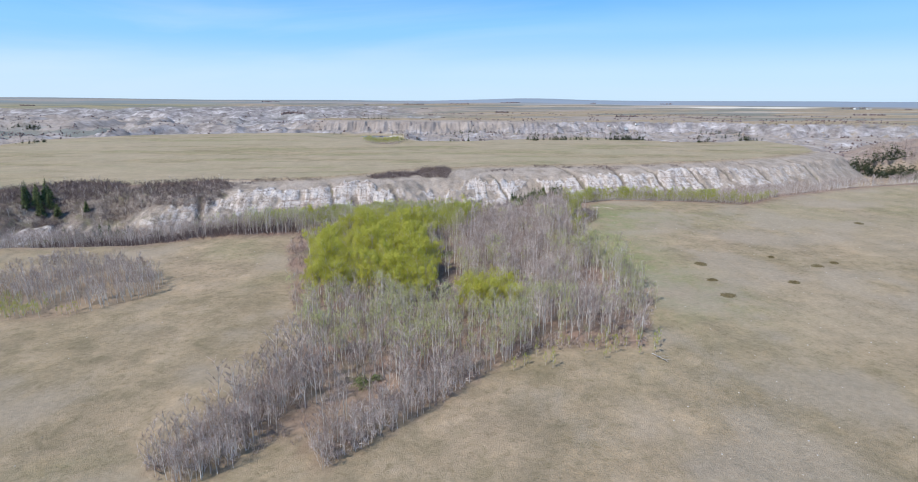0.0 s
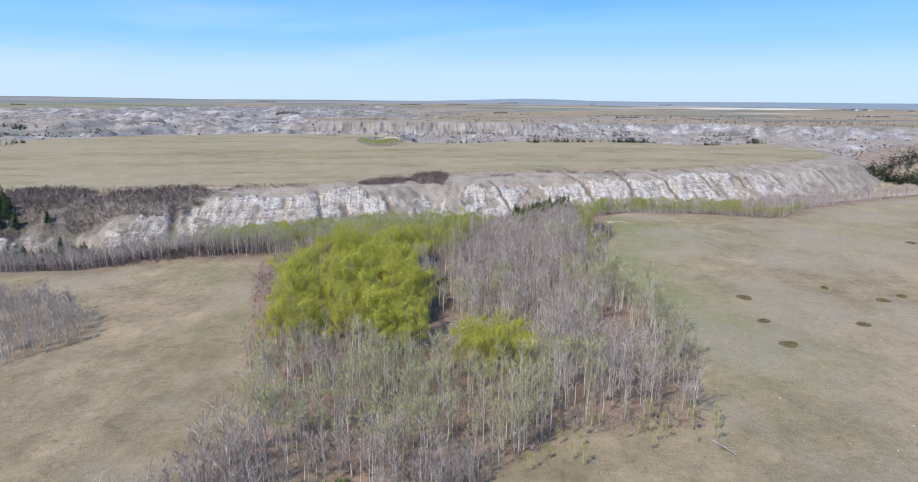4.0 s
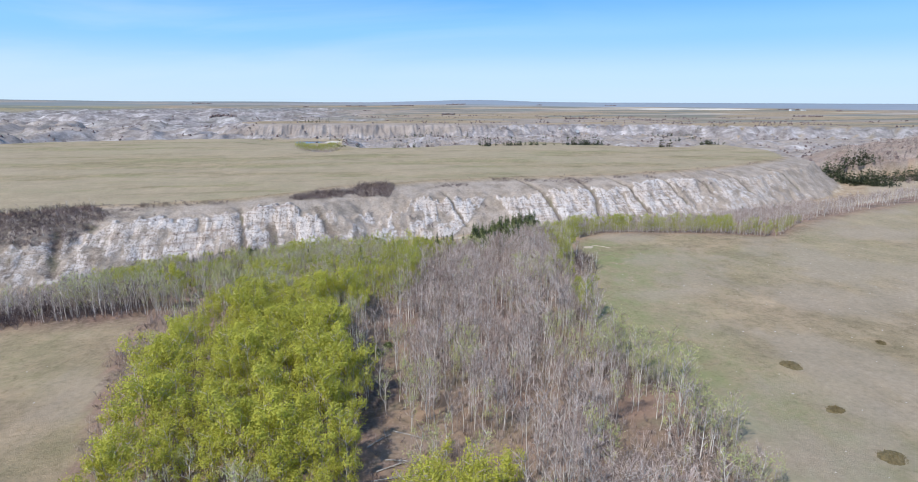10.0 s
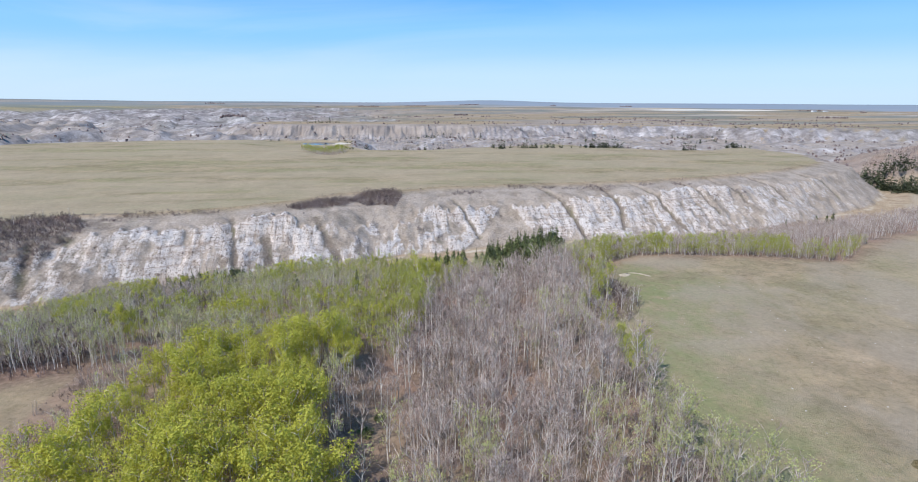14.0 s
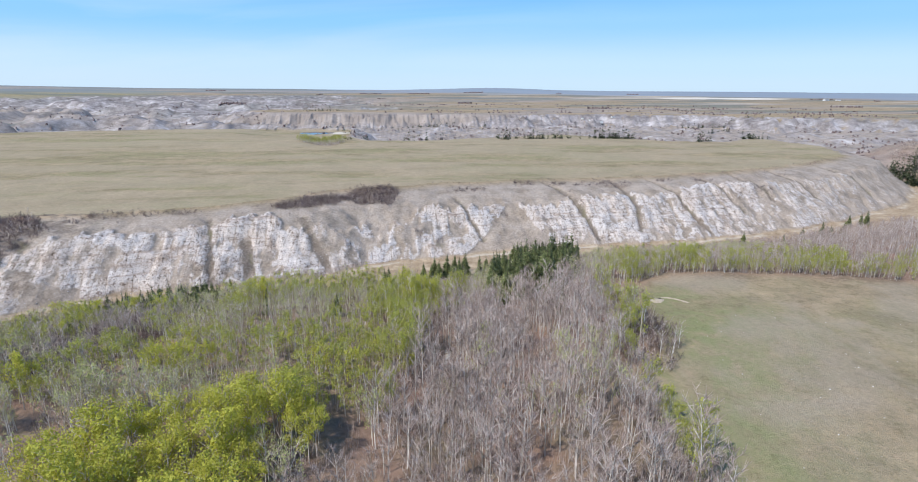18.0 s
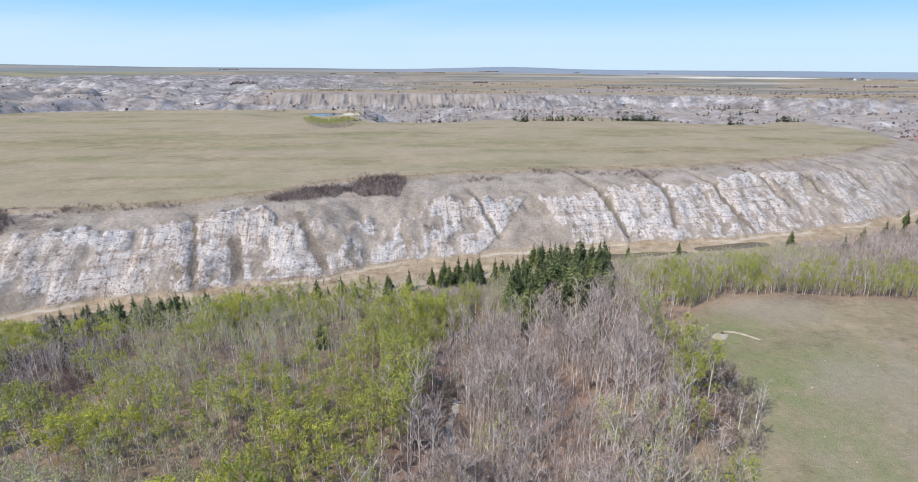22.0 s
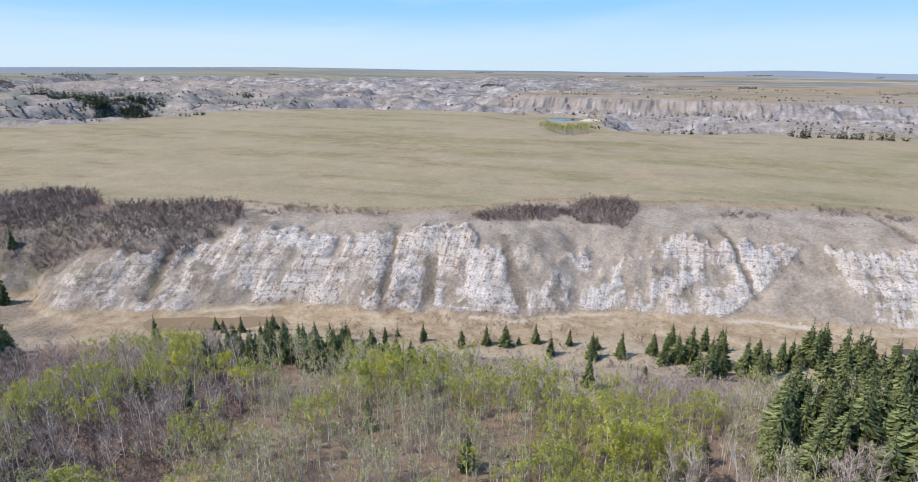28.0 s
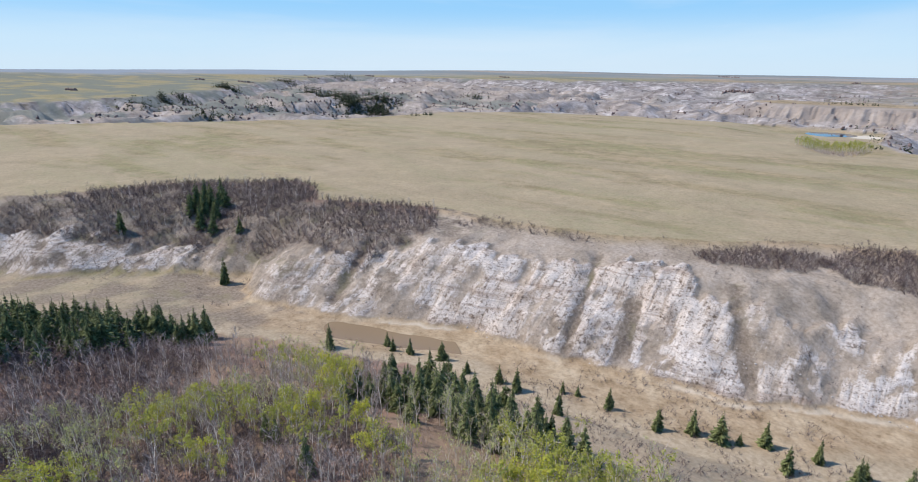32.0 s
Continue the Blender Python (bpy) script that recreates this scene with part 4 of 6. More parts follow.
def plant_material(name, tones, rough=0.8, translucent=0.0, single=0.45, spec=0.2):
    m, nt, b = material(name)
    b.inputs["Roughness"].default_value = rough
    b.inputs["Specular IOR Level"].default_value = spec
    geo = nt.nodes.new("ShaderNodeNewGeometry")
    patch = noise_node(nt, 0.17, 4, 0.65)
    m1 = nt.nodes.new("ShaderNodeMath")
    m1.operation = "MULTIPLY_ADD"
    nt.links.new(geo.outputs["Random Per Island"], m1.inputs[0])
    m1.inputs[1].default_value = single
    m2 = nt.nodes.new("ShaderNodeMath")
    m2.operation = "MULTIPLY_ADD"
    m2.inputs[2].default_value = -0.10 - 0.5 * single
    nt.links.new(patch, m2.inputs[0])
    m2.inputs[1].default_value = 1.2
    nt.links.new(m2.outputs[0], m1.inputs[2])
    k = len(tones)
    col = ramp(nt, m1.outputs[0], [(0.15 + 0.7 * i / max(1, k - 1), c) for i, c in enumerate(tones)])
    nt.links.new(col, b.inputs["Base Color"])
    if translucent:
        tr = nt.nodes.new("ShaderNodeBsdfTranslucent")
        nt.links.new(col, tr.inputs["Color"])
        mx = nt.nodes.new("ShaderNodeMixShader")
        mx.inputs["Fac"].default_value = translucent
        nt.links.new(b.outputs["BSDF"], mx.inputs[1])
        nt.links.new(tr.outputs["BSDF"], mx.inputs[2])
        nt.links.new(mx.outputs["Shader"], nt.nodes["Material Output"].inputs["Surface"])
    return m


BARK = plant_material("pale aspen bark", [(0.38, 0.325, 0.28), (0.60, 0.54, 0.475), (0.78, 0.73, 0.67)])
TWIG = plant_material("grey lilac twigs", [(0.145, 0.10, 0.082), (0.405, 0.315, 0.27), (0.73, 0.625, 0.555)])
SHRUB = plant_material("dark purple brown shrub twigs", [(0.075, 0.05, 0.045), (0.165, 0.118, 0.108), (0.31, 0.245, 0.225)])
LIME = plant_material("fresh lime aspen leaves", [(0.34, 0.33, 0.05), (0.50, 0.475, 0.072), (0.62, 0.585, 0.105)], 0.6, 0.34, 0.16)
LEAF = plant_material("young green aspen leaves", [(0.29, 0.295, 0.065), (0.42, 0.42, 0.09), (0.55, 0.54, 0.135)], 0.6, 0.40, 0.16)
BUD = plant_material("sparse yellow green buds", [(0.36, 0.37, 0.145), (0.50, 0.50, 0.20), (0.62, 0.61, 0.28)], 0.6, 0.40, 0.16)
NEEDLE = plant_material("dark spruce needles", [(0.062, 0.076, 0.028), (0.165, 0.185, 0.068), (0.34, 0.36, 0.145)], 0.7)
# for distant spruces: the crowns' shade is put into a darker needle colour
SHADED_NEEDLE = plant_material("blackish spruce needles", [(0.028, 0.034, 0.018), (0.062, 0.07, 0.035), (0.12, 0.13, 0.06)], 0.8)
BIRCH = plant_material("white birch bark", [(0.62, 0.58, 0.54), (0.76, 0.73, 0.69), (0.84, 0.82, 0.79)])
RBARK = plant_material("brown spruce bark", [(0.10, 0.075, 0.055), (0.16, 0.12, 0.09)])

RNG = np.random.default_rng(7)


def scatter(poly, gap, keep=1.0, jitter=0.48):
    """Uneven points inside a polygon, about gap metres apart."""
    p = np.array(poly, float)
    xs, ys = np.arange(p[:, 0].min(), p[:, 0].max(), gap), np.arange(p[:, 1].min(), p[:, 1].max(), gap)
    X, Y = np.meshgrid(xs, ys)
    X, Y = X.ravel() + RNG.uniform(-jitter, jitter, X.size) * gap, Y.ravel() + RNG.uniform(-jitter, jitter, X.size) * gap
    ok = inside(X, Y, poly) & (RNG.uniform(0, 1, X.size) < keep)
    return X[ok], Y[ok]


def rows_of(x, y, n_shapes, lo, hi):
    """Rows of shape, x, y, z, turn and scale for plants that stand at x, y."""
    x, y = np.asarray(x, float), np.asarray(y, float)
    z = ground_z(x, y) - 0.10
    return np.stack([RNG.integers(0, n_shapes, len(x)), x, y, z, RNG.uniform(0, 6.28, len(x)), RNG.uniform(lo, hi, len(x))], 1)


def child(name, me, parent, label=""):
    ob = new(name, me)
    ob.parent = parent
    return tagged(ob, label) if label else ob


def stand(name, label, shapes, rows, wood_mat, twig_mat, leaf_mat=None, category="trees"):
    """A stand of many plants as one thing: stems, twigs and leaves."""
    if not len(rows):
        return None
    top = new(name, spread_mesh(name, [s[0] for s in shapes], rows, wood_mat))
    tagged(top, label, category, kind="stuff")
    child("crown", spread_mesh("crown", [s[1] for s in shapes], rows, twig_mat), top)
    if leaf_mat:
        child("foliage", spread_mesh("foliage", [s[2] for s in shapes], rows, leaf_mat), top)
    return top


bare_shapes = [aspen_shape(100 + i, 12.0, 0.26, 0, 0, 3.9, 185) for i in range(7)]
bud_shapes = [aspen_shape(200 + i, 11.5, 0.24, 190, 0.15, 3.6, 95, 20, 1.6, 0.55) for i in range(6)]
leafy_shapes = [aspen_shape(250 + i, 11.5, 0.16, 520, 0.175, 3.7, 36, 20, 1.6, 0.5) for i in range(6)]
lime_shapes = [aspen_shape(300 + i, 12.0, 0.34, 800, 0.175, 4.9, 10, 17, 1.3, 0.35) for i in range(6)]
small_bare = [aspen_shape(120 + i, 8.2, 0.22, 0, 0, 3.0, 105, n_limb=7) for i in range(6)]
small_bud = [aspen_shape(220 + i, 8.0, 0.20, 115, 0.13, 2.8, 60, 14, 1.5, 0.55, 7) for i in range(6)]
small_leafy = [aspen_shape(270 + i, 8.0, 0.14, 230, 0.17, 3.1, 22, 14, 1.4, 0.5, 7) for i in range(6)]
small_lime = [aspen_shape(320 + i, 8.4, 0.20, 480, 0.15, 3.6, 10, 14, 1.3, 0.4, 7) for i in range(4)]
sapling_shapes = [sapling_shape(450 + i, 5.0) for i in range(5)]
shrub_shapes = [shrub_shape(400 + i, 3.0) for i in range(5)]

SLOPE_WOODS = [(-420, 262), (-200, 276), (-140, 276), (-109, 289), (-70, 292), (-20, 300), (40, 302), (72, 306), (88, 318), (102, 372), (126, 386), (180, 379), (221, 368), (262, 398), (364, 436),
               (500, 490), (560, 560), (430, 560), (245, 500), (193, 495), (110, 470), (66, 466), (36, 468), (3, 455), (-29, 444), (-76, 440), (-120, 432), (-170, 418), (-205, 395), (-260, 362), (-420, 300)]
COPSE_ARC = [(-42, 190), (-48, 212), (-51, 232), (-49, 256), (-45, 273), (-33, 287), (-15, 301), (-4, 302), (1, 294), (-3, 284), (-10, 276), (-30, 258), (-38, 244), (-30, 222), (-30, 200), (-38, 190)]
COPSE_EAST = [(-31, 192), (-31, 214), (-38, 240), (-35, 268), (-26, 284), (-8, 286), (-1, 266), (-3, 250), (4, 230), (2, 206), (-8, 190)]
LIME_BUSH = [(8, 172), (20, 168), (32, 176), (31, 190), (16, 196), (6, 186)]
GLADE = [(2, 196), (6, 225), (2, 252), (8, 262)]


def sort_woods(x, y):
    """Sorts the trees into stands: lime copse, leafy, budding and bare; thins glades and gaps."""
    gap = RNG.uniform(0, 1, len(x))
    rx = x + 14 * (fbm(x / 16, y / 16, 3, 91) - 0.5)
    ry = y + 14 * (fbm(x / 16, y / 16, 3, 92) - 0.5)
    clump = fbm(x / 8, y / 8, 3, 81)
    keep = gap < np.where(y > 295, 0.9 * smooth(0.34, 0.50, clump) + 0.10, 0.92 * smooth(0.40, 0.50, clump) + 0.05)
    keep &= ~((line_dist(x, y, GLADE) < 7 + 5 * (clump - 0.4)) & (gap > 0.12))
    keep &= ~((line_dist(x, y, [(-24, 196), (-32, 225), (-38, 246)]) < 3.2) & (gap > 0.2))
    keep &= ~((line_dist(x, y, [(33, 312), (34, 345)]) < 3.5))
    keep &= ~((np.hypot(x - 60, y - 186) < 11) & (gap > 0.25))
    keep &= ~((np.hypot((x + 78) / 28, (y - 400) / 14) < 1) & (gap > 0.3)) & ~((np.hypot((x + 75) / 30, (y - 432) / 10) < 1) & (gap > 0.3))
    lime = inside(rx, ry, COPSE_ARC) | inside(rx, ry, COPSE_EAST) | inside(rx, ry, LIME_BUSH)
    keep = np.where(lime, gap < 0.93, keep)
    keep &= lime | ~(np.hypot((x - 5) / 9, (y - 287) / 15) < 1)
    keep &= ~(line_dist(x, y, [(-40, 240), (-41, 249), (-40, 263), (-38, 269)]) < 2.5)
    keep &= ~((open_side(x, y) < 0) & (gap > 0.05))
    keep &= ~((x < -128) & (gap > 0.4) & (y > 312 + 0.25 * (x + 128)))
    keep |= (y < 150) & (gap < 0.85) & (clump > 0.34)
    keep &= ~((line_dist(x, y, [(-35, 103), (-30, 110), (-25, 118), (-18, 130)]) < 3.0 + 5 * (clump - 0.45)) & (gap > 0.15))
    keep &= ~(np.hypot((x + 17) / 6, (y - 127) / 8) < 1)
    patch = 0.5 * fbm(x / 34, y / 20, 3, 71) + 0.5 * fbm(x / 12, y / 9, 2, 72)
    spur = line_dist(x, y, [(4, 310), (10, 335), (20, 366), (26, 400), (38, 425)]) < 13 + 10 * (clump - 0.5)
    wob = 10 * (clump - 0.45)
    low = (line_dist(x, y, [(-66, 312), (-55, 326), (-21, 325), (0, 330), (12, 318)]) < 9 + wob) | (line_dist(x, y, [(-112, 371), (-101, 377), (-83, 380), (-69, 392)]) < 6 + wob) | (line_dist(x, y, [(-108, 354), (-94, 358), (-84, 362)]) < 5 + wob)
    low |= (line_dist(x, y, [(-36, 397), (-21, 405), (-4, 404), (17, 407)]) < 8 + wob) | (line_dist(x, y, [(16, 384), (27, 395), (40, 399)]) < 6 + wob) | (line_dist(x, y, [(-150, 408), (-116, 414), (-94, 396)]) < 4 + wob) | (np.hypot(x + 94, y - 337) < 7)
    band = (x > 106) & (x < 218) & (line_dist(x, y, [(108, 384), (140, 396), (200, 388)]) < 22) & (patch > 0.30)
    edge = line_dist(x, y, [(78, 268), (82, 300), (95, 360)]) < 5
    keep |= (low & (gap < 0.64)) | ((x > 106) & (x < 218) & (line_dist(x, y, [(108, 384), (140, 396), (200, 388)]) < 20) & (gap < 0.75))
    leafy = ~lime & (((patch > 0.51) & (x < 16) & (y > 305) & (x > -62)) | low | edge) & (RNG.uniform(0, 1, len(x)) < 0.78)
    leafy |= ~lime & spur & (RNG.uniform(0, 1, len(x)) < 0.94)
    leafy |= ~lime & band & (fbm(x / 7, y / 14, 2, 75) < 0.56)
    east = (x > 26) & (y < 252) & (y > 140)
    mid = (x > 14) & (x < 90) & (y >= 236) & (y < 400)
    bud = ~lime & ~leafy & ((fbm(x / 22, y / 22, 3, 73) > np.where(east, 0.43, np.where(mid, 0.66, np.where(y > 300, np.where(x < -58, 0.50, 0.30), 0.43)))) | ((x > -12) & (x < 30) & (y < 172) & (y > 135) & (patch > 0.42)))
    bud &= ~((x > 32) & (x < 72) & (y > 258) & (y < 335) & (clump < 0.62))
    bud &= ~(band | (x > 218) | ((y < 135)) | ((x < -125) & (y < 400)))
    leafy &= ~((x < -135) & (y < 395))
    lime &= y < 306
    lime |= low & (clump > 0.70)
    leafy &= ~lime
    bud &= ~lime
    keep &= lime | ~((y > 185) & (y < 292) & (x < np.interp(y, [190, 222, 255, 274, 290], [-40, -50, -57, -50, -36])))
    return keep, lime & keep, leafy & keep, bud & keep, keep & ~lime & ~leafy & ~bud


def aspen_thing(shape, label, group, leaf_mat):
    """One aspen as a thing of its own: trunk with limbs, twigs and leaves."""
    top = new("aspen", None)
    tagged(top, label, "tree", group)
    child("trunk", mesh_of("trunk", shape[0], BARK), top)
    tagged(child("crown", mesh_of("crown", shape[1], TWIG), top), kind="stuff")
    if leaf_mat:
        tagged(child("foliage", mesh_of("foliage", shape[2], leaf_mat), top), kind="stuff")
    return top


def corner_birches():
    """White-stemmed birches in the dark shrubs, and leafing saplings beside them."""
    for n, (x, y, size, leafy) in enumerate(((95, 343, 0.95, 0), (89, 337, 0.85, 0), (97, 339, 0.7, 0), (91, 316, 0.75, 0), (96, 318, 0.7, 0), (93, 313, 0.62, 0), (99, 321, 0.66, 0), (88, 320, 0.6, 0), (79, 320, 0.7, 1), (76, 314, 0.65, 1), (83, 333, 0.6, 1), (78, 327, 0.6, 1), (80, 341, 0.5, 1))):
        shape = (leafy_shapes if leafy else bare_shapes)[n % 6]
        top = new("aspen" if leafy else "birch", None)
        tagged(top, "young aspen in light green leaf beside dark shrubs" if leafy else "leafless white-stemmed birch among dark purple shrubs", "tree", "birches and saplings at the pasture's corner")
        child("trunk", mesh_of("trunk", shape[0], BARK if leafy else BIRCH), top)
        tagged(child("crown", mesh_of("crown", shape[1], TWIG), top), kind="stuff")
        if leafy:
            tagged(child("foliage", mesh_of("foliage", shape[2], LEAF), top), kind="stuff")
        top.matrix_basis = Matrix.Translation((x, y, float(ground_z(x, y)[0]) - 0.1)) @ Matrix.Rotation(1.7 * n, 4, "Z") @ Matrix.Scale(size, 4)


def plant_woods():
    x1, y1 = scatter(GROVE, 2.9)
    x2, y2 = scatter(SLOPE_WOODS, 2.8)
    outer = (x2 > 240) | (x2 < -215)
    tall_part = (x2 > 14) & (x2 < 96) & (y2 < 400)
    thin = (RNG.uniform(0, 1, len(x2)) < np.where(tall_part, 0.88, np.where(x2 > 340, 0.25, np.where(outer, 0.55, 1.0))))
    x, y = np.concatenate([x1, x2[thin]]), np.concatenate([y1, y2[thin]])
    keep, lime, leafy, bud, bare = sort_woods(x, y)
    low = np.interp(y, [80, 105, 125, 150], [0.25, 0.40, 0.70, 0.85])
    low = np.where(line_dist(x, y, [(-4, 112), (16, 138), (64, 150), (84, 218)]) < 5, low * 0.75, low)
    grove = (y < 302) | (lime & (y < 306)) | ((x > 14) & (x < 96) & (y < 400))
    kinds = (("bare_aspen_grove", "grey leafless aspen trees with pale trunks", bare & grove, bare_shapes, None, "slender leafless grey aspen with pale trunk", 0.95),
             ("budding_aspen_grove", "pale aspens just coming into yellow-green bud", bud & grove, bud_shapes, BUD, "pale aspen just coming into yellow-green bud", 0.95),
             ("leafing_aspen_grove", "young green aspens in thin spring leaf", leafy & grove, leafy_shapes, LEAF, "aspen in thin young green spring leaf", 0.9),
             ("lime_aspen_copse", "bright lime-green aspens in fresh full leaf", lime & grove, lime_shapes, LIME, "lime-green aspen in fresh full spring leaf", 1.0),
             ("slope_bare_aspens", "short grey leafless aspens on the valley slope", bare & ~grove, small_bare, None, "", 1.0),
             ("slope_budding_aspens", "short aspens in yellow-green bud on the valley slope", bud & ~grove, small_bud, BUD, "", 1.0),
             ("slope_leafing_aspens", "short aspens in young green leaf on the valley slope", leafy & ~grove, small_leafy, LEAF, "", 1.05),
             ("slope_lime_aspens", "short lime-green aspens in full leaf on the slope", lime & ~grove, small_lime, LIME, "", 1.05))
    for name, label, sel, shapes, leaf_mat, single, size in kinds:
        rows = rows_of(x[sel], y[sel], len(shapes), 0.62, 1.22)
        rows[:, 5] *= np.interp(rows[:, 1], [-170, -110], [0.92, 1.0]) * (0.72 + 0.58 * fbm(rows[:, 1] / 8, rows[:, 2] / 8, 3, 98))
        if name.startswith("slope"):
            rows[:, 5] *= 1 + 0.20 * smooth(375, 415, rows[:, 2]) * smooth(45, 15, rows[:, 1])
        else:
            rows[:, 5] *= np.where((rows[:, 1] > 10) & (rows[:, 2] > 240) & (rows[:, 2] < 375), 1.16, 1.0)
        rows[:, 5] *= size * np.minimum(1.0, low[sel] + 0.25)
        if name == "lime_aspen_copse":                               # the copse stands lower towards its rim
            rim = np.minimum.reduce([line_dist(rows[:, 1], rows[:, 2], p + p[:1]) for p in (COPSE_ARC, COPSE_EAST, LIME_BUSH)])
            rows[:, 5] *= np.interp(rim, [0, 5], [0.84, 1.08]) * np.interp(rows[:, 2], [190, 222], [0.80, 1.0])
        near = np.argsort(rows[:, 2])[: (130 if name.startswith("bare") else 100 if name.startswith("bud") else 60)]
        if name.startswith(("leafing", "slope")):
            near = near[:0]
        models = {}
        for k, px, py, pz, turn, g in rows[near]:
            m = Matrix.Translation((px, py, pz)) @ Matrix.Rotation(turn, 4, "Z") @ Matrix.Scale(g, 4)
            if k not in models:
                models[k] = aspen_thing(shapes[int(k)], single, "trees of the " + name.replace("_", " "), leaf_mat)
                models[k].matrix_basis = m
            else:
                kept = models[k].matrix_basis.copy()
                models[k].matrix_basis = Matrix()
                copy_thing(models[k], m)
                models[k].matrix_basis = kept
        rest = np.ones(len(rows), bool)
        rest[near] = False
        stand(name, label, shapes, rows[rest], BARK, TWIG, leaf_mat)
        print(name, len(rows))
    # saplings and suckers between the trees
    kx, ky = scatter(GROVE, 2.9)
    jx, jy = scatter(SLOPE_WOODS, 3.7)
    ok = (jx < 330) & (jx > -240)
    kx, ky = np.concatenate([kx, jx[ok]]), np.concatenate([ky, jy[ok]])
    clump = fbm(kx / 9, ky / 9, 3, 94)
    ok = (clump > np.where(ky > 295, 0.47, 0.43)) & ~(line_dist(kx, ky, GLADE) < 7) & ~((line_dist(kx, ky, [(33, 312), (34, 345)]) < 3)) & (open_side(kx, ky) > 0)
    ok &= ~(np.hypot((kx + 17) / 6, (ky - 127) / 8) < 1)
    ok &= ~(inside(kx, ky, COPSE_ARC) | inside(kx, ky, COPSE_EAST))
    rows = rows_of(kx[ok], ky[ok], len(sapling_shapes), 0.35, 0.95)
    rows[:, 5] *= np.interp(rows[:, 2], [90, 150], [0.6, 1.0])
    stand("sapling_thicket", "thin grey leafless saplings crowding under the aspens", sapling_shapes, rows, TWIG, TWIG, category="saplings")
    # brushy undergrowth
    ux, uy = scatter(GROVE, 3.4)
    vx, vy = scatter(SLOPE_WOODS, 4.6)
    ok = (vx < 240) & (vx > -215)
    ux, uy = np.concatenate([ux, vx[ok]]), np.concatenate([uy, vy[ok]])
    ok = fbm(ux / 11, uy / 11, 3, 83) > np.where((ux < -75) & (uy > 290), 0.28, np.where(uy > 290, 0.47, 0.36))
    stand("undergrowth", "dull brown leafless undergrowth beneath the aspens", shrub_shapes, rows_of(ux[ok], uy[ok], len(shrub_shapes), 0.45, 1.0), SHRUB, SHRUB, category="shrubs")
    sx, sy = scatter([(-58, 100), (-49, 92), (-40, 98), (-37, 112), (-32, 126), (-34, 140), (-42, 132), (-50, 116)], 1.6, 0.95)
    rx, ry = scatter([(-27, 104), (-22, 96), (-3, 115), (14, 135), (6, 142), (-8, 128), (-18, 114)], 1.6, 0.95)
    sx, sy = np.concatenate([sx, rx]), np.concatenate([sy, ry])
    tall = RNG.uniform(0, 1, len(sx)) < 0.62
    stand("fringe_aspens", "grey leafless young aspens fringing the grove", bare_shapes, rows_of(sx[tall], sy[tall], len(bare_shapes), 0.36, 0.64), BARK, TWIG)
    sx, sy = sx[~tall], sy[~tall]
    tx, ty = scatter([(46, 178), (60, 172), (76, 182), (72, 196), (54, 197)], 1.9)
    wx, wy = scatter([(84, 308), (94, 309), (100, 322), (104, 336), (100, 346), (88, 346), (82, 332)], 2.0, 0.9)
    px, py = scatter([(24, 434), (50, 430), (64, 448), (58, 470), (36, 468), (26, 450)], 2.0, 0.85)
    dark = RNG.uniform(0, 1, len(wx)) < 0.6
    stand("shrub_clump", "dark purple-brown leafless shrubs at the pasture's corner", shrub_shapes, rows_of(wx[dark], wy[dark], len(shrub_shapes), 0.9, 1.8), SHRUB, SHRUB, category="shrubs")
    wx, wy = wx[~dark], wy[~dark]
    corner_birches()
    x, y = np.concatenate([sx, tx, wx, px]), np.concatenate([sy, ty, wy, py])
    stand("shrub_fringe", "leafless purple-grey shrubs fringing the grove", shrub_shapes, rows_of(x, y, len(shrub_shapes), 1.0, 1.95), BARK, TWIG, category="shrubs")
    bx, by = scatter([(-265, 325), (-150, 280), (-100, 292), (-72, 300), (-74, 346), (-100, 342), (-122, 352), (-150, 380), (-180, 404), (-205, 396), (-255, 360)], 2.5, 0.95)
    stand("valley_brush", "tall dark purple-grey leafless brush on the valley side", shrub_shapes, rows_of(bx, by, len(shrub_shapes), 1.1, 2.3), SHRUB, SHRUB, category="shrubs")
    gx, gy = scatter([(-142, 352), (-118, 328), (-60, 326), (-50, 356), (-66, 396), (-100, 404), (-136, 392)], 2.2, 0.95)
    stand("slope_brush", "dark purple-grey leafless brush under the slope aspens", shrub_shapes, rows_of(gx, gy, len(shrub_shapes), 0.8, 1.7), SHRUB, SHRUB, category="shrubs")
    ex, ey = scatter([(108, 374), (130, 384), (180, 378), (221, 366), (258, 396), (250, 402), (221, 378), (180, 388), (130, 394), (108, 384)], 2.6, 0.85)
    stand("hedge_saplings", "bushy light green saplings along the pasture's edge", leafy_shapes, rows_of(ex, ey, len(leafy_shapes), 0.3, 0.55), BARK, TWIG, LEAF, "shrubs")
    ex, ey = scatter([(14, 136), (30, 147), (64, 149), (82, 186), (86, 218), (78, 240), (82, 270), (84, 300), (79, 300), (74, 270), (70, 240), (78, 218), (74, 188), (60, 156), (30, 154), (12, 144)], 2.4, 0.8)
    some = RNG.uniform(0, 1, len(ex)) < 0.6
    stand("edge_shrubs", "low grey-brown shrubs along the edge of the grove", shrub_shapes, rows_of(ex[some], ey[some], len(shrub_shapes), 0.6, 1.4), SHRUB, TWIG, category="shrubs")
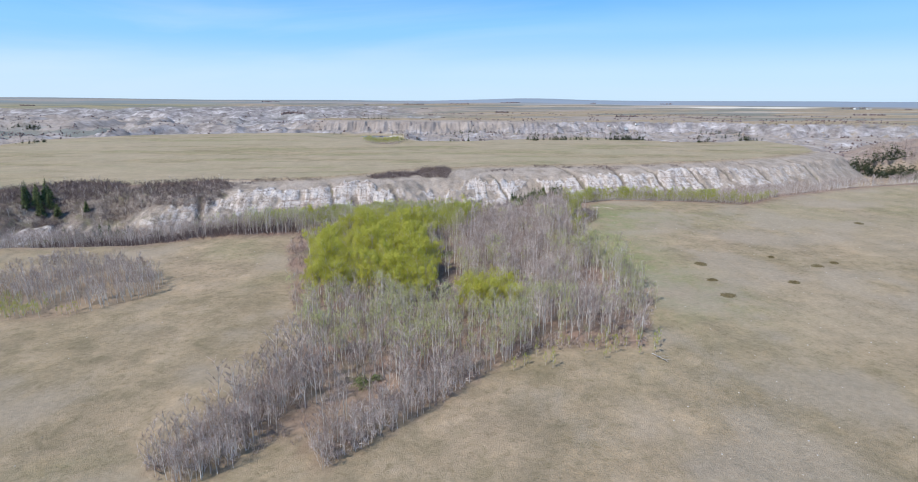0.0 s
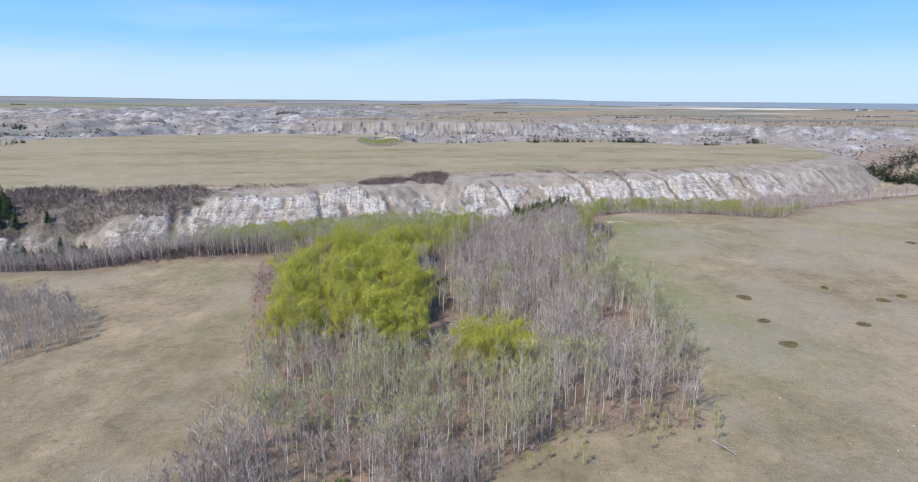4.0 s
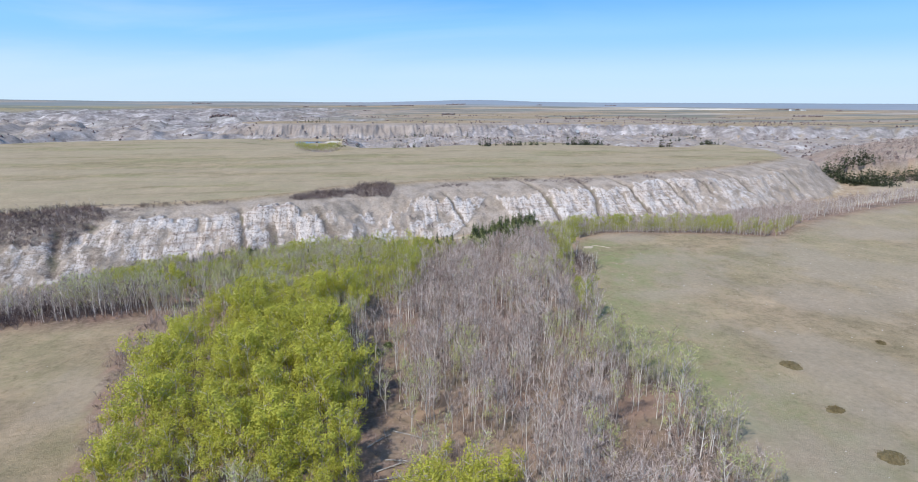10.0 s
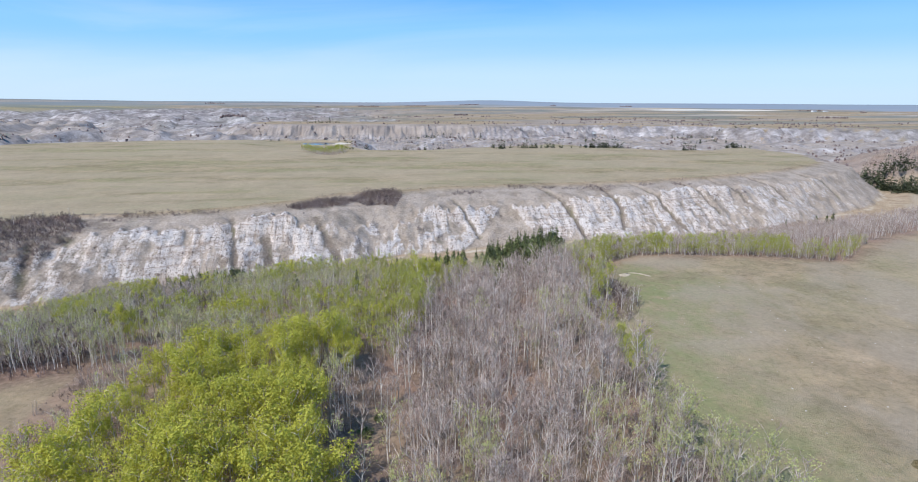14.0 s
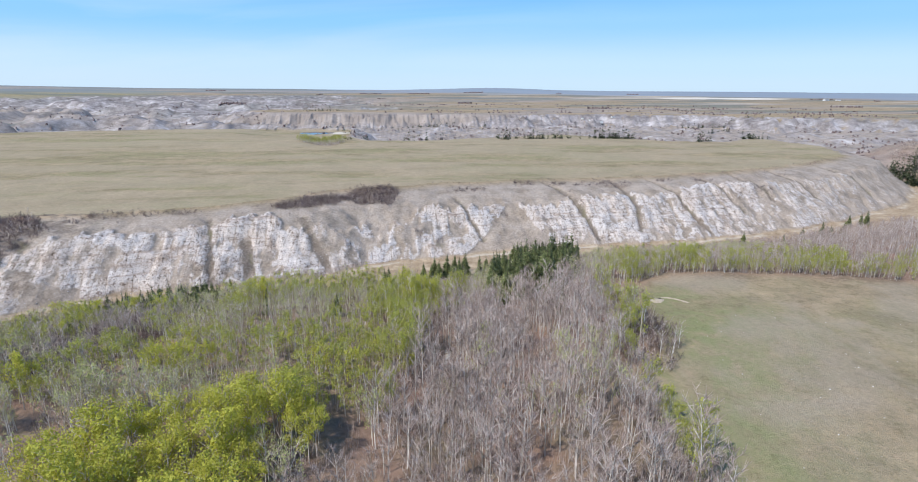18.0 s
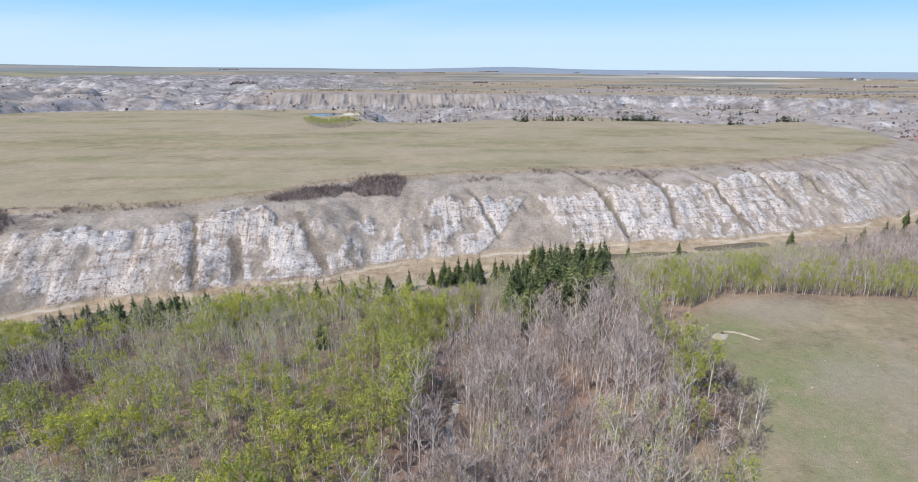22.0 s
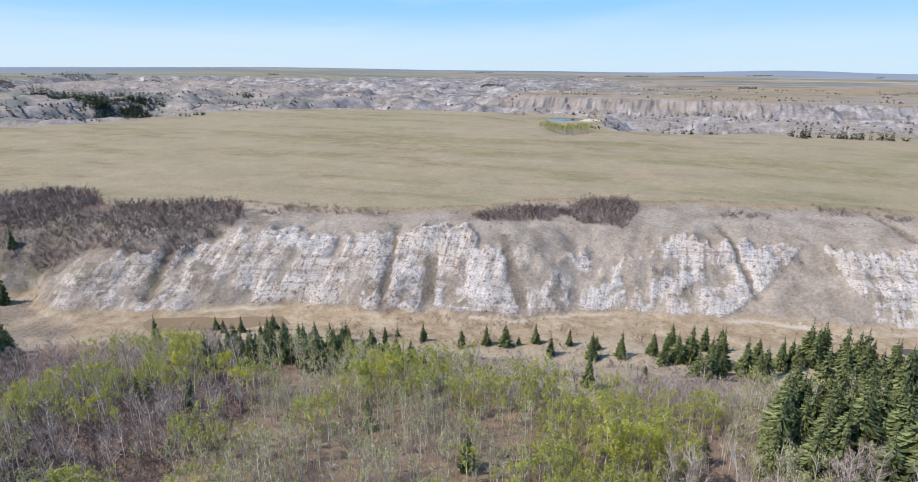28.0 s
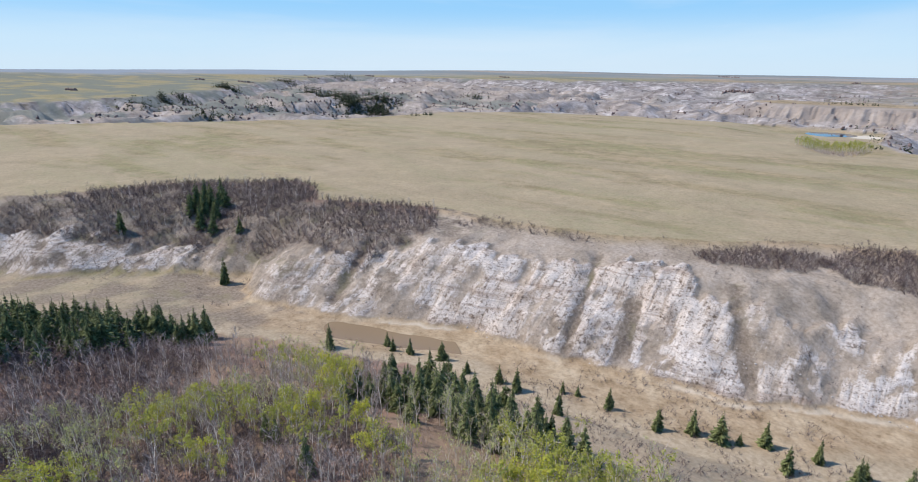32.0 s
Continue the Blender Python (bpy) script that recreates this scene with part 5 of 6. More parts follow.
    stand("edge_saplings", "low saplings coming into leaf at the grove's edge", bud_shapes, rows_of(ex[~some], ey[~some], len(bud_shapes), 0.25, 0.55), BARK, TWIG, BUD, "shrubs")
    ex, ey = scatter([(-200, 282), (-140, 272), (-100, 286), (-70, 290), (-70, 297), (-100, 296), (-140, 284), (-200, 292)], 2.4, 0.8)
    stand("slope_edge_shrubs", "low dark shrubs where the pasture meets the wooded slope", shrub_shapes, rows_of(ex, ey, len(shrub_shapes), 0.7, 1.5), SHRUB, SHRUB, category="shrubs")
    ex, ey = scatter([(-330, 264), (-200, 277), (-140, 277), (-109, 289), (-70, 292), (-62, 304), (-105, 304), (-140, 294), (-200, 292), (-330, 282)], 2.7, 0.9)
    stand("slope_edge_aspens", "grey leafless aspens along the top of the wooded slope", small_bare, rows_of(ex, ey, len(small_bare), 0.75, 1.2), BARK, TWIG)
    ix, iy = scatter(ISLAND, 2.1, 0.9)
    some = (fbm(ix / 8, iy / 8, 3, 84) > 0.38)
    ix, iy = ix[some], iy[some]
    green = iy + 0.35 * ix < 140 + RNG.normal(0, 4, len(ix))
    stand("shrub_island", "grey leafless shrub trees alone on the pasture", bare_shapes, rows_of(ix[~green], iy[~green], len(bare_shapes), 0.42, 0.78), BARK, TWIG, category="shrubs")
    stand("budding_shrubs", "low yellow-green budding shrubs beside the grey clump", leafy_shapes, rows_of(ix[green], iy[green], len(leafy_shapes), 0.22, 0.42), BARK, TWIG, LEAF, "shrubs")
    lx, ly = scatter([(20, 134), (34, 136), (36, 146), (50, 140), (68, 143), (70, 152), (48, 152), (28, 150)], 3.4, 0.6)
    stand("fringe_saplings", "low leafing saplings at the grove's southern edge", leafy_shapes, rows_of(lx, ly, len(leafy_shapes), 0.2, 0.42), BARK, TWIG, LEAF, "shrubs")


plant_woods()

# ---- thickets on the cliff's crest, and tufts on its face
def plant_crest():
    x, y = scatter(THICKET_WEST, 2.05, 0.97)
    z = ground_z(x, y)
    ok = (fbm(x / 14, y / 14, 3, 85) > 0.28) & (z > -36)
    stand("crest_thicket", "dense dark purple-brown leafless thicket on the cliff crest", shrub_shapes, rows_of(x[ok], y[ok], len(shrub_shapes), 0.8, 1.75), SHRUB, SHRUB, category="shrubs")
    px, py = scatter(THICKET_WEST, 9.0, 0.75)
    stand("crest_aspens", "thin grey leafless aspens rising from the crest thicket", bare_shapes, rows_of(px, py, len(bare_shapes), 0.38, 0.6), BARK, TWIG)
    x, y = scatter([(-66, 572), (-56, 566), (-22, 586), (-14, 602), (-24, 608), (-44, 598)], 1.5)
    x2, y2 = scatter([(-20, 600), (-6, 588), (18, 590), (24, 618), (16, 636), (-8, 626)], 1.8, 0.9)
    rows = np.concatenate([rows_of(x, y, len(shrub_shapes), 0.8, 1.35), rows_of(x2, y2, len(shrub_shapes), 0.7, 1.9)])
    stand("crest_shrub_clump", "dark brown shrub clump at the cliff edge", shrub_shapes, rows, SHRUB, SHRUB, category="shrubs")
    spots = [(134, 650, 9), (158, 645, 7), (208, 645, 13), (84, 630, 8), (70, 624, 6), (348, 641, 8), (-160, 549, 9), (-140, 553, 8), (-118, 556, 7), (102, 595, 4), (38, 563, 5), (52, 560, 4), (-175, 540, 6), (300, 660, 8), (262, 655, 7), (180, 640, 6)]
    x, y = [], []
    for cx, cy, r in spots:
        n = int(r * r / 1.5)
        a, q = RNG.uniform(0, 6.28, n), r * np.sqrt(RNG.uniform(0, 1, n))
        x += list(cx + q * np.cos(a) * 1.4)
        y += list(cy + q * np.sin(a) * 0.7)
    stand("crest_scrub", "low dark purple-brown scrub patches along the cliff edge", shrub_shapes, rows_of(np.array(x), np.array(y), len(shrub_shapes), 0.45, 1.05), SHRUB, SHRUB, category="shrubs")
    x, y = [], []
    for (ax, ay), (cx, cy) in zip(CREST[5:-2], CREST[6:-1]):
        n = int(math.hypot(cx - ax, cy - ay) / 0.9)
        t = RNG.uniform(0, 1, n)
        ex, ey = ax + (cx - ax) * t + RNG.normal(0, 3, n), ay + (cy - ay) * t + RNG.normal(-5, 4, n)
        some = fbm(ex / 14, ey / 14, 3, 99) > 0.52
        x += list(ex[some])
        y += list(ey[some])
    for line, wide in GULLIES:
        (ax, ay), (cx, cy) = line[0], line[-1]
        n = int(math.hypot(cx - ax, cy - ay) / 2.2)
        t = RNG.uniform(0, 0.9, n)
        ex = np.interp(t, np.linspace(0, 1, len(line)), [p[0] for p in line]) + RNG.normal(0, wide * 0.5, n)
        ey = np.interp(t, np.linspace(0, 1, len(line)), [p[1] for p in line])
        some = fbm(ex / 9, ey / 9, 2, 93) > 0.44
        x += list(ex[some])
        y += list(ey[some])
    fx, fy = scatter([(-250, 440), (-160, 480), (0, 520), (270, 580), (420, 640), (430, 720), (330, 680), (130, 655), (0, 625), (-110, 560), (-210, 545)], 4.2, 0.7)
    ok = fbm(fx / 9, fy / 9, 3, 87) > 0.55
    stand("cliff_scrub", "small dark scrub bushes scattered over the cliff", shrub_shapes, rows_of(np.array(x + list(fx[ok])), np.array(y + list(fy[ok])), len(shrub_shapes), 0.3, 0.75), SHRUB, SHRUB, category="shrubs")
    qx, qy = scatter([(-372, 398), (-330, 408), (-280, 445), (-250, 452), (-258, 480), (-285, 505), (-330, 525), (-385, 470)], 3.0, 0.9)
    ok = fbm(qx / 13, qy / 13, 3, 97) > 0.38
    stand("gully_scrub", "dark brown leafless scrub in the gully beside the cliff", shrub_shapes, rows_of(qx[ok], qy[ok], len(shrub_shapes), 0.4, 1.05), SHRUB, SHRUB, category="shrubs")
    lx, ly = scatter(LOW_EDGE, 2.6, 0.9)
    ok = (fbm(lx / 12, ly / 9, 3, 88) > 0.50) | (np.hypot((lx + 26) / 9, (ly - 445) / 5) < 1) | (np.hypot((lx - 3) / 14, (ly - 443) / 6) < 1) | (np.hypot((lx - 29) / 10, (ly - 460) / 8) < 1)
    stand("slope_foot_scrub", "low purple-brown scrub at the open foot of the slope", shrub_shapes, rows_of(lx[ok], ly[ok], len(shrub_shapes), 0.4, 0.95), SHRUB, SHRUB, category="shrubs")
    kx, ky = scatter([(-205, 440), (-165, 445), (-76, 472), (0, 482), (70, 492), (130, 503), (130, 512), (60, 505), (0, 494), (-80, 483), (-165, 462), (-215, 452)], 3.2, 0.8)
    ok = fbm(kx / 9, ky / 9, 3, 89) > 0.46
    mx, my = scatter([(-330, 400), (-270, 385), (-215, 420), (-240, 440), (-290, 450), (-320, 430)], 4.0, 0.8)
    ok2 = fbm(mx / 12, my / 12, 3, 90) > 0.52
    stand("flood_plain_scrub", "low brown scrub on the dry river flat", shrub_shapes, rows_of(np.concatenate([kx[ok], mx[ok2]]), np.concatenate([ky[ok], my[ok2]]), len(shrub_shapes), 0.3, 0.7), SHRUB, SHRUB, category="shrubs")
    wx, wy = scatter([(-88, 1002), (-62, 1004), (-48, 1035), (-62, 1068), (-120, 1084), (-124, 1058), (-100, 1032)], 4.2)
    front = wy < 1030
    stand("bare_willows", "grey leafless willows in a hollow of the plateau", shrub_shapes, rows_of(wx[front], wy[front], len(shrub_shapes), 1.3, 2.2), BARK, TWIG, category="shrubs")
    wx, wy = wx[~front], wy[~front]
    stand("willow_thicket", "yellow-green willow thicket in a hollow of the plateau", leafy_shapes, rows_of(wx, wy, len(leafy_shapes), 0.55, 1.0), BARK, TWIG, LEAF, "shrubs")


plant_crest()

# ---- spruces
RIVER_SPRUCES = [(-148, 461, 7), (-141, 458, 6.5), (-134, 461, 7.5), (-121, 466, 9), (-107, 465, 6), (-94, 468, 8), (-86, 468, 9.5), (-73, 478, 5), (-68, 480, 4.6), (-64, 460, 9), (-56, 480, 8.4), (-39, 480, 8.6), (-30, 486, 9.3),
                 (-22, 487, 11), (-17, 490, 4.5), (-11, 495, 9.3), (-3, 486, 9), (3, 497, 8), (14, 497, 7), (13, 489, 12), (24, 494, 11.5), (36, 500, 11), (43, 507, 12), (56, 512, 12), (62, 512, 11.5),
                 (40, 493, 11), (45, 497, 13), (50, 499, 16), (57, 495, 15), (61, 498, 17), (58, 489, 13), (69, 495, 16), (73, 491, 12), (76, 496, 14), (50, 470, 13), (54, 472, 13), (58, 475, 11), (16, 442, 12), (33, 464, 6)]
SLOPE_SPRUCES = [(-162, 442, 10), (-103, 406, 9), (-105, 412, 11), (-99, 412, 10), (-109, 426, 11), (-94, 416, 12), (-96, 423, 11), (-100, 433, 12), (-106, 444, 12), (-102, 449, 11), (-88, 430, 13), (-80, 428, 12), (-84, 436, 12), (-72, 424, 11),
                 (-66, 427, 12), (-70, 434, 11), (-58, 424, 9), (-56, 430, 10), (-52, 428, 11), (-46, 433, 11), (-31, 421, 9), (-93, 376, 7), (-73, 374, 9), (-28, 381, 7), (-2, 375, 8), (46, 406, 8), (-90, 377, 6), (78, 364, 9)]
WEST_SPRUCES = [(-266, 449, 13), (-327, 474, 16), (-333, 468, 15), (-322, 479, 17), (-323, 467, 15), (-316, 471, 14), (-318, 462, 14), (-329, 462, 13), (-336, 475, 14), (-306, 464, 11), (-345, 427, 12), (-287, 471, 9), (274, 551, 10), (256, 487, 9), (286, 509, 10), (305, 515, 11), (330, 536, 11), (360, 558, 12), (402, 600, 10), (410, 597, 11),
                (424, 606, 11), (160, 541, 8), (190, 536, 9), (150, 520, 7)]


def spruce_thing(shape, label, group):
    top = new("spruce", None)
    tagged(top, label, "tree", group)
    child("trunk", mesh_of("trunk", shape[0], RBARK), top)
    child("crown", mesh_of("crown", shape[1], NEEDLE), top)
    return top


def plant_spruces():
    shapes = [spruce_shape(500 + i, 10.0) for i in range(5)]
    fx, fy = scatter([(60, 396), (84, 392), (97, 410), (112, 446), (108, 466), (84, 462), (69, 450), (63, 425), (58, 408)], 4.8, 0.75)
    bx, by = scatter([(72, 500), (140, 512), (142, 522), (100, 518), (74, 510)], 5.5, 0.85)
    gx, gy = scatter([(-118, 432), (-104, 446), (-84, 440), (-64, 436), (-44, 440), (-36, 428), (-52, 417), (-66, 409), (-84, 411), (-104, 416)], 5.6, 0.7)
    hx, hy = scatter([(-262, 352), (-222, 338), (-192, 344), (-198, 372), (-192, 408), (-206, 414), (-232, 392)], 6.0, 0.7)
    lx = np.array([-245, -244, -254, -247, -220, -210, -221, -208, -199, -202, -204]) + RNG.uniform(-2, 2, 11)
    ly = np.array([354, 361, 372, 374, 380, 383, 394, 398, 401, 409, 413]) + RNG.uniform(-2, 2, 11)
    rows = [(x, y, h, "spruces along the river") for x, y, h in RIVER_SPRUCES] + [(x, y, h, "spruces on the wooded slope") for x, y, h in SLOPE_SPRUCES] + [(x, y, h, "scattered valley spruces") for x, y, h in WEST_SPRUCES]
    rows += [(x, y, RNG.uniform(9.5, 19.0), "tall spruce cluster") for x, y in zip(fx, fy)] + [(x, y, RNG.uniform(9, 15.5), "tall spruce cluster") for x, y in zip(bx, by)]
    rows += [(x, y, RNG.uniform(10.5, 14), "spruces beside the flood plain") for x, y in zip(lx, ly)]
    rows += [(x, y, RNG.uniform(7.5, 12.5), "spruces on the wooded slope") for x, y in zip(gx, gy)] + [(x, y, RNG.uniform(10, 15.5), "spruces beside the flood plain") for x, y in zip(hx, hy)]
    labels = {"spruces along the river": "small dark green spruce on the dry river flat", "spruces on the wooded slope": "dark green conical spruce among leafless aspens", "scattered valley spruces": "dark green spruce standing below the pale cliff",
              "tall spruce cluster": "tall dark green spruce in a dense cluster", "spruces beside the flood plain": "dark green spruce at the edge of the flood plain"}
    models = {}
    for n, (x, y, h, group) in enumerate(rows):
        h = h * (1.08 if group == "spruces along the river" else 1.22)
        k = n % len(shapes)
        m = Matrix.Translation((x, y, float(ground_z(x, y)[0]) - 0.1)) @ Matrix.Rotation(RNG.uniform(0, 6.28), 4, "Z") @ Matrix.Diagonal((h / 10 * RNG.uniform(0.85, 1.1), h / 10 * RNG.uniform(0.85, 1.1), h / 10, 1))
        if k not in models:
            ob = models[k] = spruce_thing(shapes[k], labels[group], group)
            first = ob
        else:
            first = new("spruce", None)
            for c in models[k].children:
                child(c.name.split(".")[0], c.data, first)
        tagged(first, labels[group], "tree", group)
        first.matrix_basis = m
    print("spruces", len(rows))
    # far off rows and patches of spruce
    far = []
    patches = [(-665, 1242, 30, 8, 14), (-640, 1372, 26, 8, 12), (-640, 1630, 30, 10, 10), (-320, 1368, 16, 6, 9), (245, 1064, 52, 6, 34), (195, 1058, 8, 6, 7), (375, 1068, 44, 8, 52), (500, 1004, 14, 5, 9), (610, 1042, 30, 6, 20), (70, 1060, 40, 8, 15),
               (715, 1040, 26, 14, 12), (700, 800, 26, 16, 80), (760, 790, 40, 18, 130), (840, 800, 60, 24, 130), (660, 800, 22, 20, 60), (-690, 1034, 14, 8, 14), (-700, 1000, 10, 8, 8), (-770, 1000, 30, 30, 30), (-880, 960, 60, 50, 50), (-940, 770, 30, 30, 26), (-1625, 1010, 40, 20, 40),
               (-1500, 1372, 120, 30, 120), (-1090, 1183, 40, 34, 110), (-1060, 1230, 36, 24, 90), (-1077, 1259, 60, 20, 70), (-1220, 1290, 90, 30, 90), (-1350, 1330, 90, 30, 80), (-1962, 1314, 60, 26, 120), (-2515, 1933, 160, 40, 140), (-2895, 2547, 140, 60, 120), (-1584, 944, 30, 16, 40),
               (-1095, 964, 40, 40, 30), (-1280, 760, 120, 90, 60), (-48, 1075, 8, 10, 4), (-30, 1120, 20, 16, 5), (640, 786, 26, 12, 60), (662, 766, 20, 14, 60), (664, 746, 18, 12, 40), (720, 838, 26, 14, 40), (-1219, 1799, 50, 10, 18), (-600, 1668, 40, 10, 14), (-312, 1436, 20, 8, 10), (100, 1700, 200, 24, 40),
               (-420, 1800, 120, 20, 30), (900, 1640, 120, 20, 30), (800, 1462, 40, 10, 16), (-200, 1950, 60, 12, 24)]
    for cx, cy, rx, ry, n in patches:
        far += [(cx + RNG.normal(0, 0.55) * rx, cy + RNG.normal(0, 0.55) * ry) for _ in range(int(n * (1.7 if cx < -900 else 1.0)))]
    far = np.array(far)
    rows = rows_of(far[:, 0], far[:, 1], 2, 0.7, 1.5)
    rows[:, 5] *= np.interp(rows[:, 1], [-1000, -800, -250, -200], [1.8, 1.0, 1.0, 1.45])
    simple = [(v * np.array([0.72, 0.72, 1.0]), f) for v, f in (spruce_shape(600 + i, 12.5, 18, 0.36)[1] for i in range(2))]
    top = new("distant_spruces", spread_mesh("distant_spruces", simple, rows, SHADED_NEEDLE))
    tagged(top, "far rows and patches of dark spruce in the badlands", "trees", kind="stuff")


plant_spruces()


def juniper(x, y, r, h, seed):
    """A spreading dark evergreen bush: short stems under a lumpy crown."""
    rng = np.random.default_rng(seed)
    top = new("juniper", None)
    tagged(top, "low spreading dark green juniper bush among shrubs", "bush", "junipers in the grove")
    top.location = (x, y, float(ground_z(x, y)[0]))
    for i in range(3):
        a = 2.1 * i + rng.uniform(0, 1)
        child("stem", mesh_of("stem", prism((0.1 * math.cos(a), 0.1 * math.sin(a), -0.2), (r * 0.5 * math.cos(a), r * 0.5 * math.sin(a), h * 0.6), 0.07, 0.03, 4), RBARK), top)
    lump = rng.normal(size=(14, 3)) * np.array([0.42 * r, 0.42 * r, 0.0])
    lump[:, 2] = h * (0.35 + 0.4 * rng.uniform(0, 1, 14)) * np.clip(1 - np.hypot(lump[:, 0], lump[:, 1]) / (1.6 * r), 0.2, 1)
    c = lump[rng.integers(0, 14, 900)] + rng.normal(size=(900, 3)) * np.array([0.2 * r, 0.2 * r, 0.16 * h])
    c[:, 2] = np.maximum(c[:, 2], 0.05)
    child("crown", mesh_of("crown", leaves(rng, c, 0.17), NEEDLE), top)


for n, (x, y, r, h) in enumerate(((-18, 131, 3.2, 3.4), (-14.5, 134, 1.6, 2.0), (6, 261, 1.9, 2.4), (2.5, 256, 1.4, 1.8), (9, 268, 1.3, 1.6))):
    juniper(x, y, r, h, 700 + n)


def distant_growth():
    """Dark scrub in the far gullies and shelter belts on the plain, all joined."""
    rng = np.random.default_rng(77)
    blobs = []
    for k in range(3):
        v, f = join([prism((0, 0, -0.3), (0, 0, 1.3), 1.6, 1.1, 6), prism((0.2, 0.1, 1.2), (0, 0, 2.2), 1.15, 0.3, 6)])
        blobs.append((v * rng.uniform(0.75, 1.3, (len(v), 1)), f))
    x, y = rng.uniform(-2600, 1900, 26000), rng.uniform(500, 2700, 26000)
    z, k = land(x, y)
    ok = (k["outer"] | (k["beyond"] & (np.hypot(x, y) < 2600))) & (fbm(x / 60, y / 60, 4, 95) > np.where(k["outer"], 0.58, 0.63)) & (x > -2400) & ~(k["beyond"] & (x < -1000))
    x, y = x[ok][:3600], y[ok][:3600]
    nx, ny = rng.uniform(-1900, -850, 5200), rng.uniform(760, 1700, 5200)
    k2 = land(nx, ny)[1]
    ok = k2["outer"] & (fbm(nx / 70, ny / 40, 4, 96) > 0.54)
    x, y = np.concatenate([x, nx[ok]]), np.concatenate([y, ny[ok]])
    rows = rows_of(x, y, 3, 0.8, 2.0)
    belts = []
    for _ in range(24):
        a, r = rng.uniform(-1.2, 0.75), rng.uniform(2100, 4500)
        cx, cy, n = r * math.sin(a), r * math.cos(a), int(rng.uniform(6, 26))
        t = rng.uniform(-0.25, 0.25)
        step = rng.uniform(4, 7)
        belts += [(cx + (i - n / 2) * step * math.cos(t), cy + (i - n / 2) * step * math.sin(t) + rng.normal(0, 4)) for i in range(n)]
    belts = np.array(belts)
    rows2 = rows_of(belts[:, 0], belts[:, 1], 3, 1.6, 3.4)
    tagged(new("distant_scrub", spread_mesh("distant_scrub", blobs, rows, SHRUB)), "dark scrub bushes in the far badland gullies", "shrubs", kind="stuff")
    tagged(new("shelter_belts", spread_mesh("shelter_belts", blobs, rows2, SHRUB)), "dark tree belts between far fields", "trees", kind="stuff")


distant_growth()
hx, hy = scatter([(690, 770), (760, 740), (900, 740), (1010, 800), (1010, 900), (900, 950), (800, 940), (720, 900), (680, 850)], 9.0, 0.85)
stand("hill_brush", "grey leafless trees covering a far hillside", shrub_shapes, rows_of(hx, hy, len(shrub_shapes), 2.0, 3.6), SHRUB, TWIG)
vx, vy = scatter([(60, 1062), (150, 1086), (180, 1112), (250, 1122), (300, 1166), (250, 1180), (150, 1150), (60, 1110)], 6.0, 0.8)
wx, wy = scatter([(200, 1108), (310, 1160), (440, 1040), (470, 1050), (380, 1190), (250, 1190)], 6.0, 0.7)
stand("valley_thicket", "grey leafless thicket in the valley behind the plateau", shrub_shapes, rows_of(np.concatenate([vx, wx]), np.concatenate([vy, wy]), len(shrub_shapes), 1.8, 3.2), SHRUB, TWIG)


# ================= water =================
def blob(cx, cy, rx, ry, z, seed, ragged=0.26, n=64):
    """A flat sheet of water with an uneven shore."""
    bm = bmesh.new()
    rng = np.random.default_rng(seed)
    ph = rng.uniform(0, 6.28, 4)
    ring = []
    for i in range(n):
        a = 2 * math.pi * i / n
        k = 1 + ragged * sum(math.sin((j + 2) * a + ph[j]) / (j + 1.5) for j in range(4))
        ring.append(bm.verts.new((cx + rx * k * math.cos(a), cy + ry * k * math.sin(a), z)))
    bm.faces.new(ring)
    me = bpy.data.meshes.new("water")
    bm.to_mesh(me)
    bm.free()
    return me


def water_material(name, tone, rough):
    m, nt, b = material(name)
    b.inputs["Base Color"].default_value = (*tone, 1)
    b.inputs["Roughness"].default_value = rough
    b.inputs["IOR"].default_value = 1.33
    bump(nt, b, noise_node(nt, 0.8, 3, 0.5), 0.08, 0.05)
    return m


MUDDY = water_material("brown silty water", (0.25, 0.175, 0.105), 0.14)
# narrow pools: shade is put into a darker copy of the water colour
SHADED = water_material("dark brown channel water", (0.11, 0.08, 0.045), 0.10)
CLEAR = water_material("blue pond water", (0.03, 0.06, 0.09), 0.08)
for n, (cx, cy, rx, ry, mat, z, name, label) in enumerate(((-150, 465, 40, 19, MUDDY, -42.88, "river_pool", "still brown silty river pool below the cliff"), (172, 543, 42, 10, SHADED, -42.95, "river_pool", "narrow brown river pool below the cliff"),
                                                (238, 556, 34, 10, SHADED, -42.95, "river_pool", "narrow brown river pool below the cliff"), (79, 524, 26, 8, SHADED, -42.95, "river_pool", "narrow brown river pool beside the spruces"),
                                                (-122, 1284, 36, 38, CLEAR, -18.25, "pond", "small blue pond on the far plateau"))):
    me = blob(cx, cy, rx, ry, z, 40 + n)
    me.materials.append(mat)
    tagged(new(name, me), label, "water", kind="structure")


# ================= small things =================
def part(name, bm, mat, parent, label=""):
    me = bpy.data.meshes.new(name)
    bm.to_mesh(me)
    bm.free()
    me.materials.append(mat)
    return child(name, me, parent, label)


